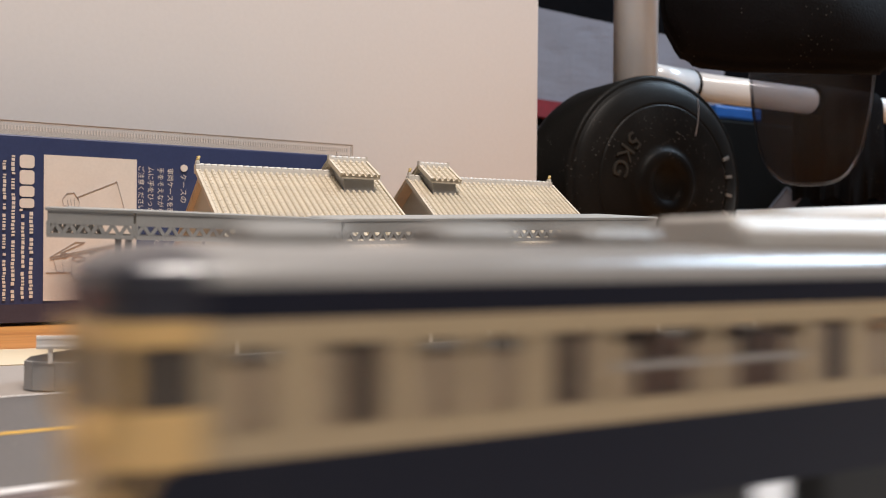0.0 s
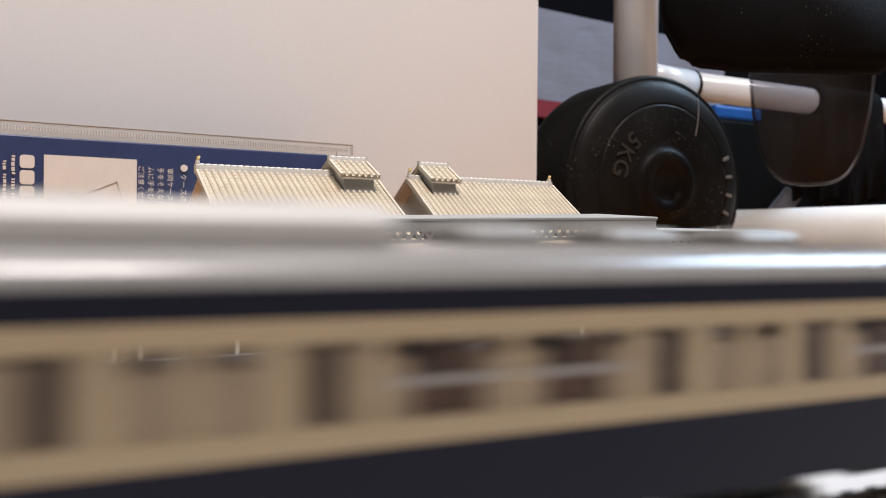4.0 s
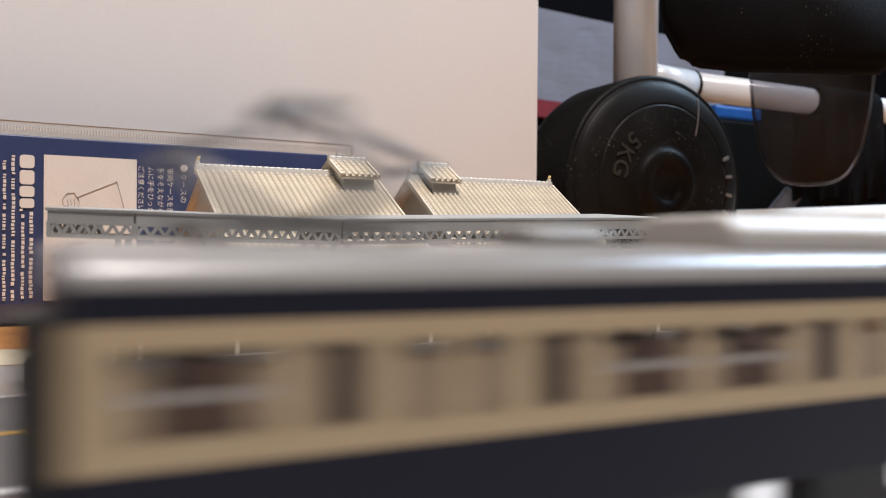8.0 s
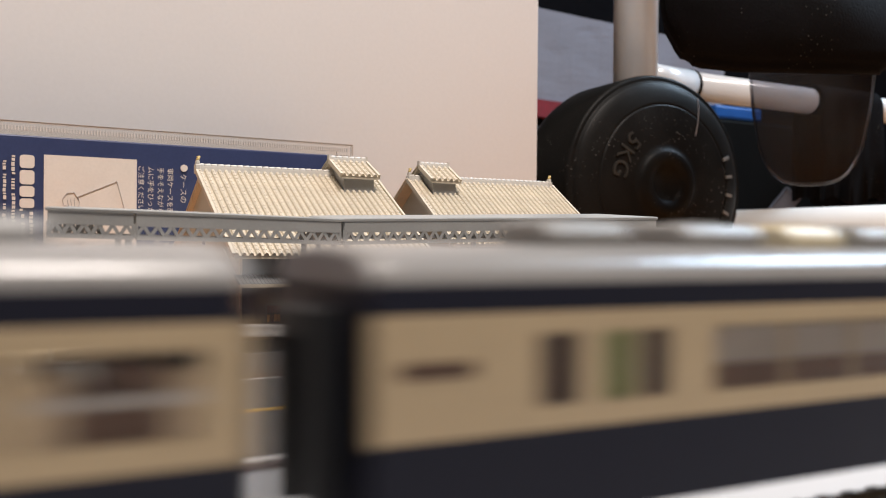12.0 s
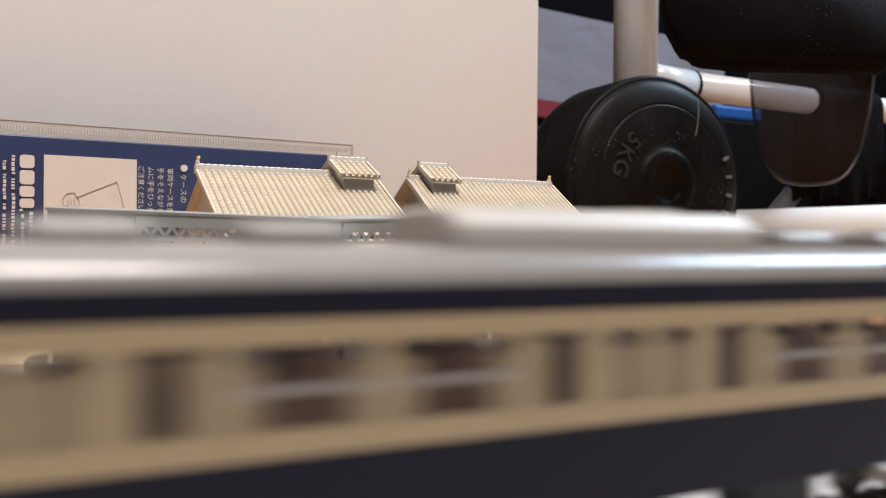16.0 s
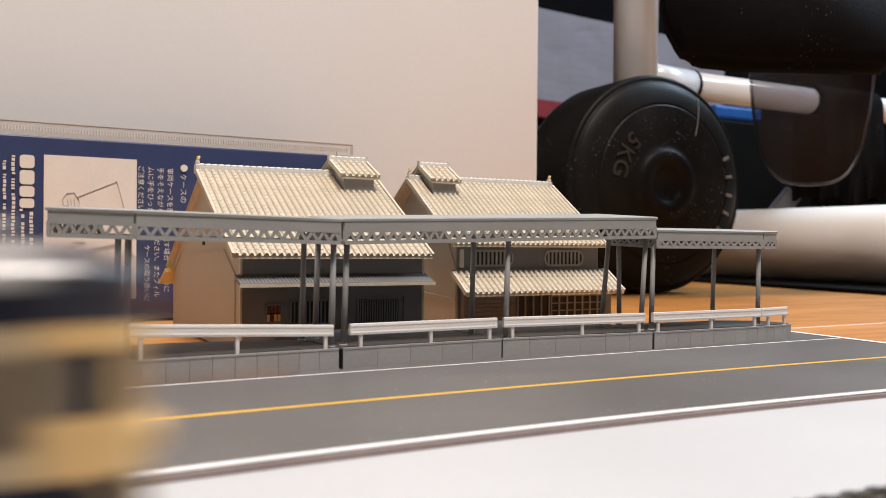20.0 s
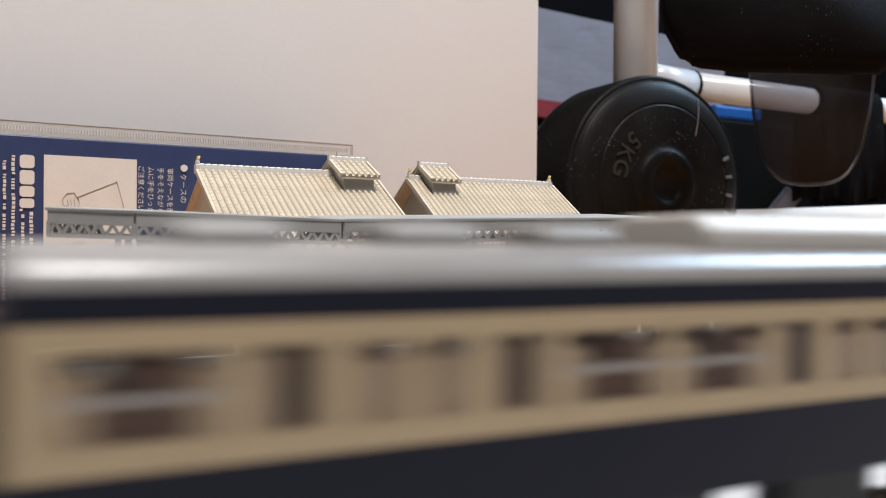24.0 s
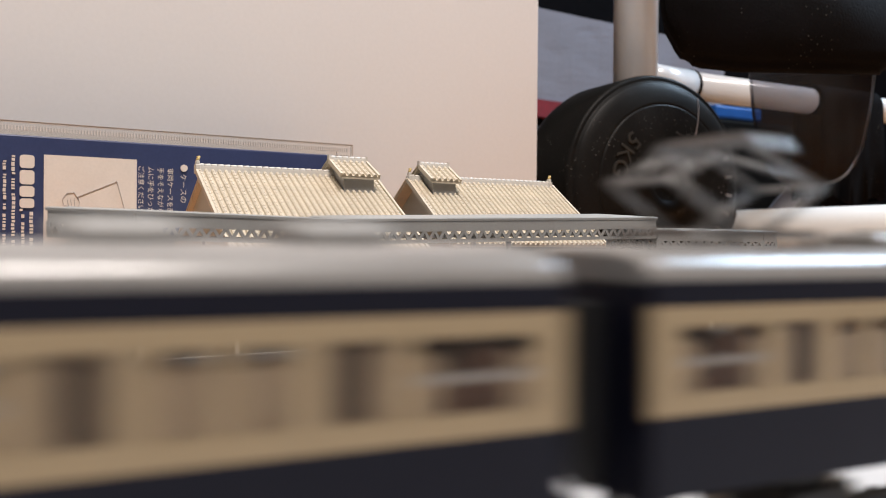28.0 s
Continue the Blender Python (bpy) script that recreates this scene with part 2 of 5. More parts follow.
def tube(bm, p, q, r0, r1=None, seg=12, caps=True):
    p, q = Vector(p), Vector(q)
    r1 = r0 if r1 is None else r1
    a = (q - p).normalized()
    s = a.orthogonal().normalized()
    u = a.cross(s)
    rings = []
    for c, r in ((p, r0), (q, r1)):
        rings.append([bm.verts.new(c + (s * math.cos(k * math.tau / seg) + u * math.sin(k * math.tau / seg)) * r) for k in range(seg)])
    for k in range(seg):
        f = bm.faces.new((rings[0][k], rings[0][(k + 1) % seg], rings[1][(k + 1) % seg], rings[1][k]))
        f.smooth = True
    if caps:
        bm.faces.new(rings[0][::-1])
        bm.faces.new(rings[1])


def lathe(bm, profile, seg=48, smooth=True):
    """Turns (radius, height) pairs about z."""
    rings = []
    for r, z in profile:
        if r < 1e-7:
            rings.append([bm.verts.new((0, 0, z))])
        else:
            rings.append([bm.verts.new((r * math.cos(k * math.tau / seg), r * math.sin(k * math.tau / seg), z)) for k in range(seg)])
    for a, b in zip(rings, rings[1:]):
        for k in range(seg):
            j = (k + 1) % seg
            if len(a) == 1 and len(b) == 1:
                continue
            if len(a) == 1:
                f = bm.faces.new((a[0], b[j], b[k]))
            elif len(b) == 1:
                f = bm.faces.new((a[k], a[j], b[0]))
            else:
                f = bm.faces.new((a[k], a[j], b[j], b[k]))
            f.smooth = smooth


def prism(bm, outline, z0, z1):
    """An upright solid on an outline of (x, y)."""
    lo = [bm.verts.new((x, y, z0)) for x, y in outline]
    hi = [bm.verts.new((x, y, z1)) for x, y in outline]
    n = len(outline)
    bm.faces.new(lo[::-1])
    bm.faces.new(hi)
    for k in range(n):
        bm.faces.new((lo[k], lo[(k + 1) % n], hi[(k + 1) % n], hi[k]))


def extrude(bm, section, x0, x1):
    """A solid with a section of (y, z) along x."""
    a = [bm.verts.new((x0, y, z)) for y, z in section]
    b = [bm.verts.new((x1, y, z)) for y, z in section]
    n = len(section)
    bm.faces.new(a)
    bm.faces.new(b[::-1])
    for k in range(n):
        bm.faces.new((a[k], b[k], b[(k + 1) % n], a[(k + 1) % n]))


def soften(bm, width, seg=2):
    bmesh.ops.remove_doubles(bm, verts=bm.verts, dist=1e-7)
    bmesh.ops.recalc_face_normals(bm, faces=bm.faces)
    edges = [e for e in bm.edges if len(e.link_faces) == 2 and e.calc_face_angle(0) > 0.5]
    bmesh.ops.bevel(bm, geom=edges, offset=width, segments=seg, affect="EDGES", profile=0.5)


def mesh_of(name, bm, mat):
    bmesh.ops.recalc_face_normals(bm, faces=bm.faces)
    me = bpy.data.meshes.new(name)
    bm.to_mesh(me)
    bm.free()
    me.materials.append(mat)
    return me


def thing(name, label, category, m=None, group="", kind=""):
    ob = new(name)
    ob.empty_display_size = 0.01
    if m is not None:
        ob.matrix_basis = m
    return tagged(ob, label, category, group, kind)


def part(name, bm, mat, parent, label="", m=None):
    me = bm if isinstance(bm, bpy.types.Mesh) else mesh_of(name, bm, mat)
    ob = new(name, me)
    ob.parent = parent
    if m is not None:
        ob.matrix_basis = m
    if label:
        ob["label"] = label
    return ob


def single(name, bm, mat, label, category, m=None, group="", kind=""):
    ob = new(name, mesh_of(name, bm, mat))
    if m is not None:
        ob.matrix_basis = m
    return tagged(ob, label, category, group, kind)


B = bmesh.new
# ---- the room and the desk ----
bm = B()
box(bm, -0.9, 1.5, -0.7, 1.15, -0.03, -0.0006)
single("desk", bm, WOOD, "orange-brown wooden desk top with fine grain", "desk", kind="structure")
bm = B()
box(bm, -1.9, 2.6, -2.0, 1.62, -0.75, -0.73)
single("floor", bm, SHELFWOOD, "wooden room floor under the desk", "floor", kind="structure")
for wname, x0, x1, y0, y1 in (("wall_north", -2.0, 2.7, 1.62, 1.72), ("wall_south", -2.0, 2.7, -2.1, -2.0),
                              ("wall_west", -2.0, -1.9, -2.0, 1.62)):
    bm = B()
    box(bm, x0, x1, y0, y1, -0.75, 1.75)
    single(wname, bm, ROOM, "plain plaster room wall", "wall", kind="structure")
bm = B()
box(bm, 2.6, 2.7, -2.0, 1.62, -0.75, 1.75)
single("wall_east", bm, ROOM, "plain plaster room wall", "wall", kind="structure")
bm = B()
box(bm, -2.0, 2.7, -2.1, 1.72, 1.75, 1.8)
single("ceiling", bm, ROOM, "plain room ceiling", "ceiling", kind="structure")
# Near-black sheet: the dark of the unlit space behind is put into its colour.
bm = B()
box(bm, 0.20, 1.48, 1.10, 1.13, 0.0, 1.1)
single("backdrop", bm, DARKROOM, "near-black sheet standing in for the unlit space behind the desk", "backdrop", kind="structure")

# white cards on the desk
bm = B()
box(bm, -0.42, 0.42, -0.36, 0.170, -0.0004, 0.0)
soften(bm, 0.0001, 1)
single("white_card", bm, PAPER, "large white card lying on the desk under the track", "card")
# Shade on this stretch of card is put into its beige-grey colour.
bm = B()
box(bm, -0.42, 0.0140, 0.171, 0.2470, -0.0004, 0.0)
single("shaded_grey_card", bm, GREYCARD, "card on the desk beside the platform end, shade put into its beige-grey colour", "card")
# Warm bright light on this stretch is put into its cream colour.
bm = B()
box(bm, -0.42, 0.0125, 0.2475, 0.2830, -0.0004, 0.0002)
single("lit_cream_card", bm, CREAMCARD, "card on the desk behind the platform, bright warm light put into its cream colour", "card")
bm = B()
bar(bm, (0.266, 0.2636, -0.0005), (0.42, 0.2782, -0.0005), 0.0011, 0.0003)
single("thin_white_strip", bm, LINEWHITE, "thin white strip lying on the wooden desk", "strip")


# ---- the road ----
def near_edge(x):
    return (119.7 + 0.097 * (x - 2.2) + 2.2 * (1 - ((x - 76) / 75) ** 2)) if x > -20 else near_edge(-19.9) + 0.15 * (x + 20)


def yellow_line(x):
    return (154.7 + 0.0964 * (x + 5.2) + 2.2 * (1 - ((x - 102) / 107) ** 2)) if x > -20 else yellow_line(-19.9) + 0.14 * (x + 20)


def far_line(x):
    return 191.0 + 0.1084 * (x + 6.4) + 0.9 * (1 - ((x - 116) / 123) ** 2)


ROAD_Z = 0.0011
XS = [-60 + 8 * k for k in range(38)] + [243.5]


def ribbon(edge, w0, w1, z0, z1, xs):
    """A flat strip along a gently bowed edge, from offset w0 to w1 millimetres behind it."""
    bm = B()
    rows = []
    for x in xs:
        y = edge(x)
        rows.append([bm.verts.new((x * MM, (y + w) * MM, z)) for w, z in ((w0, z0), (w1, z0), (w1, z1), (w0, z1))])
    for a, b in zip(rows, rows[1:]):
        for k in range(4):
            bm.faces.new((a[k], b[k], b[(k + 1) % 4], a[(k + 1) % 4]))
    bm.faces.new(rows[0])
    bm.faces.new(rows[-1][::-1])
    return bm


road = thing("road", "dark grey two-lane model road with a yellow centre line", "road", kind="structure")
bm = B()
rows = []
for x in XS:
    y0 = near_edge(x) - 1.0
    y1 = far_line(x) + (0.9 if x < 60 else 12 if x < 196 else 30)
    rows.append([bm.verts.new((x * MM, y * MM, z)) for y, z in ((y0, 0.0002), (y1, 0.0002), (y1, ROAD_Z), (y0, ROAD_Z))])
for a, b in zip(rows, rows[1:]):
    for k in range(4):
        bm.faces.new((a[k], b[k], b[(k + 1) % 4], a[(k + 1) % 4]))
bm.faces.new(rows[0])
bm.faces.new(rows[-1][::-1])
part("road_surface", bm, ASPHALT, road)
part("plate_edge", ribbon(near_edge, -1.75, -0.98, 0.00003, ROAD_Z - 0.0002, XS), ROADEDGE, road, "brown edge of the road plate")
part("white_line", ribbon(near_edge, -0.9, 1.15, ROAD_Z + 0.00002, ROAD_Z + 0.00009, XS), LINEWHITE, road)
part("yellow_line", ribbon(yellow_line, -0.80, 0.80, ROAD_Z + 0.00002, ROAD_Z + 0.00009, XS), LINEYELLOW, road)
part("white_line", ribbon(far_line, -0.4, 0.4, ROAD_Z + 0.00002, ROAD_Z + 0.00009, XS), LINEWHITE, road)
bm = B()
box(bm, 0.2408, 0.2435, 0.150, 0.2435, ROAD_Z + 0.0001, ROAD_Z + 0.0002)
part("end_line", bm, LINEWHITE, road)


# ---- platforms ----
def platform(outline, fronts, label):
    """A low grey platform; fronts: stretches of kerb as (x0, y0, x1, y1, blocks), in millimetres."""
    ob = thing("tram_platform", label, "platform", group="platform sections beside the road")
    bm = B()
    prism(bm, [(x * MM, y * MM) for x, y in outline], 0.0003, 0.0060)
    soften(bm, 0.00015, 1)
    part("platform_base", bm, DARKTOP, ob)
    for x0, y0, x1, y1, n in fronts:
        d = Vector((x1 - x0, y1 - y0, 0))
        step = d.length / n
        ang = math.atan2(d.y, d.x)
        bm = B()
        box(bm, 0.04 * MM, (step - 0.04) * MM, -0.16 * MM, 0.05 * MM, 0.0003, 0.00595)
        box(bm, 0.03 * MM, (step - 0.03) * MM, -0.24 * MM, 0.5 * MM, 0.00572, 0.00618)
        me = mesh_of("kerb_block", bm, KERB)
        for k in range(n):
            p = Vector((x0, y0, 0)) + d * (k / n)
            part("kerb_block", me, KERB, ob, m=Matrix.Translation((p.x * MM, p.y * MM, 0)) @ Matrix.Rotation(ang, 4, "Z"))
    return ob


platform([(-2.5, 206.5), (-1.2, 203.2), (3.2, 200.4), (14.8, 197.5), (65.2, 205.2), (61.8, 228.5), (30, 231), (8, 226), (-1.5, 214)],
         [(-2.3, 205.2, -0.8, 202.9, 1), (-0.8, 202.9, 3.4, 200.3, 1), (3.4, 200.3, 14.8, 197.2, 3), (14.8, 197.2, 65.0, 204.8, 10)],
         "grey plastic platform section with a rounded end and kerb blocks")
platform([(66.0, 205.2), (111.6, 211.2), (107.6, 255.0), (60.2, 248.5)], [(66.0, 204.8, 111.6, 211.0, 5)],
         "grey plastic platform section with large kerb blocks")
platform([(112.2, 211.6), (161.6, 213.0), (158.0, 266.0), (108.2, 259)], [(112.2, 211.4, 161.6, 212.8, 6)],
         "grey plastic platform section with kerb blocks")
platform([(162.3, 213.0), (204.5, 217.0), (216.5, 218.8), (222.0, 220.8), (225.2, 224.0), (223, 234), (210, 241), (160.2, 238)],
         [(162.3, 212.8, 204.5, 216.7, 9), (204.5, 216.7, 216.5, 218.5, 3), (216.5, 218.5, 222.0, 220.5, 2), (222.0, 220.5, 225.3, 223.8, 1)],
         "grey plastic platform section with a rounded end")


def guard_rail(x0, y0, x1, y1, posts, z0=8.9, z1=11.6, bulge=0.0, raised=0.0):
    """White fence: a thick ribbed beam on thin posts; posts: fractions along it; raised: by how much its first end sits higher."""
    ob = thing("guard_rail", "white plastic guard rail on the platform edge", "fence", group="guard rails on the platform")
    d = Vector((x1 - x0, y1 - y0, 0))
    ang = math.atan2(d.y, d.x)
    base = Matrix.Translation((x0 * MM, y0 * MM, 0)) @ Matrix.Rotation(ang, 4, "Z")
    ob.matrix_basis = base
    n = 12
    bm = B()
    sec = [(-0.55, z0), (-0.62, z0 + 0.5), (-0.54, z0 + 0.9), (-0.54, z1 - 1.0), (-0.62, z1 - 0.6), (-0.55, z1 - 0.05), (-0.3, z1),
           (0.3, z1), (0.5, z1 - 0.3), (0.5, z0 + 0.2), (0.3, z0)]
    rows = []
    for k in range(n + 1):
        x = d.length * k / n
        y = bulge * 4 * (k / n) * (1 - k / n)
        rows.append([bm.verts.new((x * MM, (y + a) * MM, (z + raised * (1 - k / n)) * MM)) for a, z in sec])
    for a, b in zip(rows, rows[1:]):
        for k in range(len(sec)):
            bm.faces.new((a[k], b[k], b[(k + 1) % len(sec)], a[(k + 1) % len(sec)]))
    bm.faces.new(rows[0])
    bm.faces.new(rows[-1][::-1])
    part("beam", bm, RAILWHITE, ob)
    for f in posts:
        bm = B()
        box(bm, -0.42 * MM, 0.42 * MM, -0.35 * MM, 0.4 * MM, 0.0059, (z0 + 0.3 + raised * (1 - f)) * MM)
        me = mesh_of("post", bm, RAILWHITE)
        y = bulge * 4 * f * (1 - f)
        part("post", me, RAILWHITE, ob, m=Matrix.Translation((d.length * f * MM, y * MM, 0)))
    return ob


guard_rail(-0.1, 201.7, 16.3, 198.7, (0.16, 0.9), bulge=-0.6)
guard_rail(17.5, 199.4, 63.9, 206.2, (0.05, 0.50, 0.96), raised=2.0)
guard_rail(68.4, 207.2, 110.9, 212.7, (0.07, 0.53, 0.95))
guard_rail(113.3, 213.2, 159.9, 214.4, (0.06, 0.54, 0.96))
guard_rail(162.9, 214.6, 207.2, 218.6, (0.05, 0.53, 0.95))
guard_rail(208.0, 218.9, 222.4, 222.8, (0.25, 0.9), bulge=-0.5)


# ---- canopies ----
def canopy(name, outline, legs, z0, z1, label, tilt=0.0, cross=(), lift=0.0):
    """A canopy: thin roof with a fascia, a zigzag truss under it on all sides and slim legs.
    outline: corners in millimetres, front edge first; legs: (top x, y, foot x, y)."""
    ob = thing(name, label, "canopy", group="platform canopies")
    x_mid = sum(p[0] for p in outline) / len(outline)

    y_front = outline[0][1]

    def up(x, y):
        return tilt * (x - x_mid) + lift * (y - y_front)

    def ring(scale_in, z):
        cx, cy = sum(p[0] for p in outline) / len(outline), sum(p[1] for p in outline) / len(outline)
        out = []
        for x, y in outline:
            v = Vector((x - cx, y - cy))
            v = v * (1 - scale_in / v.length)
            out.append(((cx + v.x) * MM, (cy + v.y) * MM, (z + up(x, y)) * MM))
        return out

    def loft(rings, bm):
        vs = [[bm.verts.new(p) for p in r] for r in rings]
        for a, b in zip(vs, vs[1:]):
            for k in range(len(a)):
                bm.faces.new((a[k], a[(k + 1) % len(a)], b[(k + 1) % len(a)], b[k]))
        bm.faces.new(vs[0][::-1])
        bm.faces.new(vs[-1])

    bm = B()
    loft([ring(1.2, z1 - 0.9), ring(-0.2, z1 - 0.8), ring(-0.3, z1 - 0.25), ring(0.4, z1)], bm)
    loft([ring(3.5, z1 - 0.02), ring(4.5, z1 + 0.12)], bm)
    part("canopy_roof", bm, CANOPY, ob)
    n = len(outline)
    corners = [Vector((x, y)) for x, y in outline]
    for k in range(n):
        a, b = corners[k], corners[(k + 1) % n]
        d = b - a
        side = Vector((-d.y, d.x)).normalized()
        mid = Vector((sum(c.x for c in corners) / n, sum(c.y for c in corners) / n))
        if side.dot(mid - a) < 0:
            side = -side
        a, b = a + side * 0.35 + d.normalized() * 0.3, b + side * 0.35 - d.normalized() * 0.3

        def pt(f, z):
            q = a + (b - a) * f
            return (q.x * MM, q.y * MM, (z + up(q.x, q.y)) * MM)

        bm = B()
        bar(bm, pt(0, z1 - 2.15), pt(1, z1 - 2.15), 0.55 * MM, 2.7 * MM)
        part("fascia", bm, CANOPY, ob)
        bm = B()
        bar(bm, pt(0, z0 + 0.45), pt(1, z0 + 0.45), 0.8 * MM, 0.9 * MM)
        for f in (0.0, 1.0):
            bar(bm, pt(f * 0.994 + 0.003, z0 + 0.4), pt(f * 0.994 + 0.003, z1 - 2.9), 0.7 * MM, 0.6 * MM, up=(0.3, 0.9, 0))
        count = max(2, round((b - a).length / 2.95))
        for j in range(count if side.y > -0.5 else 0):
            f0, f1, f2 = j / count, (j + 0.5) / count, (j + 1) / count
            bar(bm, pt(f0, z0 + 0.7), pt(f1, z1 - 3.3), 0.70 * MM, 0.5 * MM, up=(side.x, side.y, 0))
            bar(bm, pt(f1, z1 - 3.3), pt(f2, z0 + 0.7), 0.70 * MM, 0.5 * MM, up=(side.x, side.y, 0))
        part("truss", bm, CANOPY, ob)
    for tx, ty, fx, fy in legs:
        bm = B()
        tube(bm, (fx * MM, fy * MM, 0.0058), (tx * MM, ty * MM, (z0 + 0.5 + up(tx, ty)) * MM), 0.78 * MM, 0.72 * MM, seg=10)
        tube(bm, (fx * MM, fy * MM, 0.0059), (fx * MM, fy * MM, 0.0064), 1.15 * MM, 1.0 * MM, seg=10)
        part("leg", bm, LEGGREY, ob)
    for ax, ay, bx, by in cross:
        bm = B()
        bar(bm, (ax * MM, ay * MM, (z0 + 0.4 + up(ax, ay)) * MM), (bx * MM, by * MM, (z0 + 0.4 + up(bx, by)) * MM), 0.7 * MM)
        part("cross_beam", bm, CANOPY, ob)
    return ob


canopy("platform_canopy", [(18.3, 196.8), (66.2, 206.8), (62.2, 228.6), (12.6, 220.5), (1.5, 200.5)],
       [(17.4, 201.0, 17.1, 201.0), (16.6, 217.2, 16.2, 217.6), (64.8, 208.8, 64.3, 208.6), (62.0, 225.2, 61.6, 225.4)],
       31.05, 37.3, "grey plastic platform canopy with an angled end and zigzag truss", tilt=-0.019, lift=0.02)
canopy("platform_canopy", [(67.2, 208.6), (166.3, 217.2), (164.4, 239.4), (65.2, 230.8)],
       [(69.0, 211.4, 68.1, 211.0), (66.4, 227.4, 65.8, 227.8), (115.6, 215.0, 114.8, 214.8), (113.4, 231.8, 113.0, 232.0),
        (164.0, 219.4, 161.9, 218.8), (162.2, 235.6, 159.2, 235.2)],
       31.6, 38.0, "long grey plastic platform canopy with zigzag truss, leaning slightly", tilt=0.021, lift=0.055,
       cross=((115.6, 215.0, 113.4, 231.8),))
canopy("platform_canopy", [(166.9, 217.8), (210.2, 220.2), (219.6, 224.2), (216.0, 241.0), (165.4, 239.6)],
       [(167.0, 219.8, 166.2, 219.4), (166.8, 237.0, 167.2, 237.0), (210.1, 222.4, 209.8, 222.1), (206.0, 238.4, 205.6, 238.6)],
       30.2, 35.9, "grey plastic platform canopy with an angled end and zigzag truss", lift=0.035)
# ---- tiled houses ----
def tile_column_mesh(run, courses, pitch):
    """One column of roof tiles: a round roll and a flat pan, stepped at every course; u runs down the slope, v along the ridge."""
    bm = B()
    step = run / courses
    for i in range(courses):
        u0, u1 = i * step, (i + 1) * step + 0.12
        lift0, lift1 = 0.05, 0.15
        ring0, ring1 = [], []
        for k in range(5):
            a = math.pi * k / 4
            y, h = math.cos(a) * pitch * 0.31, math.sin(a) * pitch * 0.40
            ring0.append(bm.verts.new((u0 * MM, y * MM, (lift0 + h) * MM)))
            ring1.append(bm.verts.new((u1 * MM, y * 1.08 * MM, (lift1 + h * 1.05) * MM)))
        for k in range(4):
            bm.faces.new((ring0[k], ring0[k + 1], ring1[k + 1], ring1[k]))
        bm.faces.new(ring1)
        p = [bm.verts.new((u * MM, v * pitch * MM, w * MM)) for u, v, w in
             ((u0, 0.25, 0.02), (u0, 0.75, 0.02), (u1, 0.75, 0.10), (u1, 0.25, 0.10), (u1, 0.75, -0.05), (u1, 0.25, -0.05))]
        bm.faces.new((p[0], p[1], p[2], p[3]))
        bm.faces.new((p[3], p[2], p[4], p[5]))
    return mesh_of("tile_column", bm, TILE)


def tiled_slope(house, x0, x1, ry, rz, ey, ez, pitch=2.1, course=2.1, name="roof_slope", thick=0.9):
    """A roof plane from the ridge line (ry, rz) down to the eave (ey, ez), covered with columns of tiles; millimetres."""
    run = math.hypot(ey - ry, ez - rz)
    down = Vector((0, (ey - ry) / run, (ez - rz) / run))
    along = Vector((1, 0, 0))
    normal = along.cross(down)
    if normal.z < 0:
        normal, along = -normal, along
    bm = B()
    sec = [(ry, rz), (ey, ez), (ey, ez - thick), (ry, rz - thick)]
    extrude(bm, [(y * MM, z * MM) for y, z in sec], x0 * MM, x1 * MM)
    slope = part(name, bm, TILE, house)
    n = max(2, round((x1 - x0) / pitch))
    me = tile_column_mesh(run, max(2, round(run / course)), (x1 - x0) / n)
    side = normal.cross(down)
    for k in range(n):
        x = x0 + (x1 - x0) * (k + 0.32) / n
        m = Matrix((down, side, normal)).transposed().to_4x4()
        m.translation = (x * MM, ry * MM, rz * MM)
        part("tile_column", me, TILE, slope, m=m)
    for x in (x0 - 0.15, x1 + 0.15):
        bm = B()
        bar(bm, (x * MM, ry * MM, (rz + 0.1) * MM), (x * MM, ey * MM, (ez + 0.1) * MM), 0.75 * MM, 1.5 * MM)
        part("verge", bm, TILE, slope)
    return slope


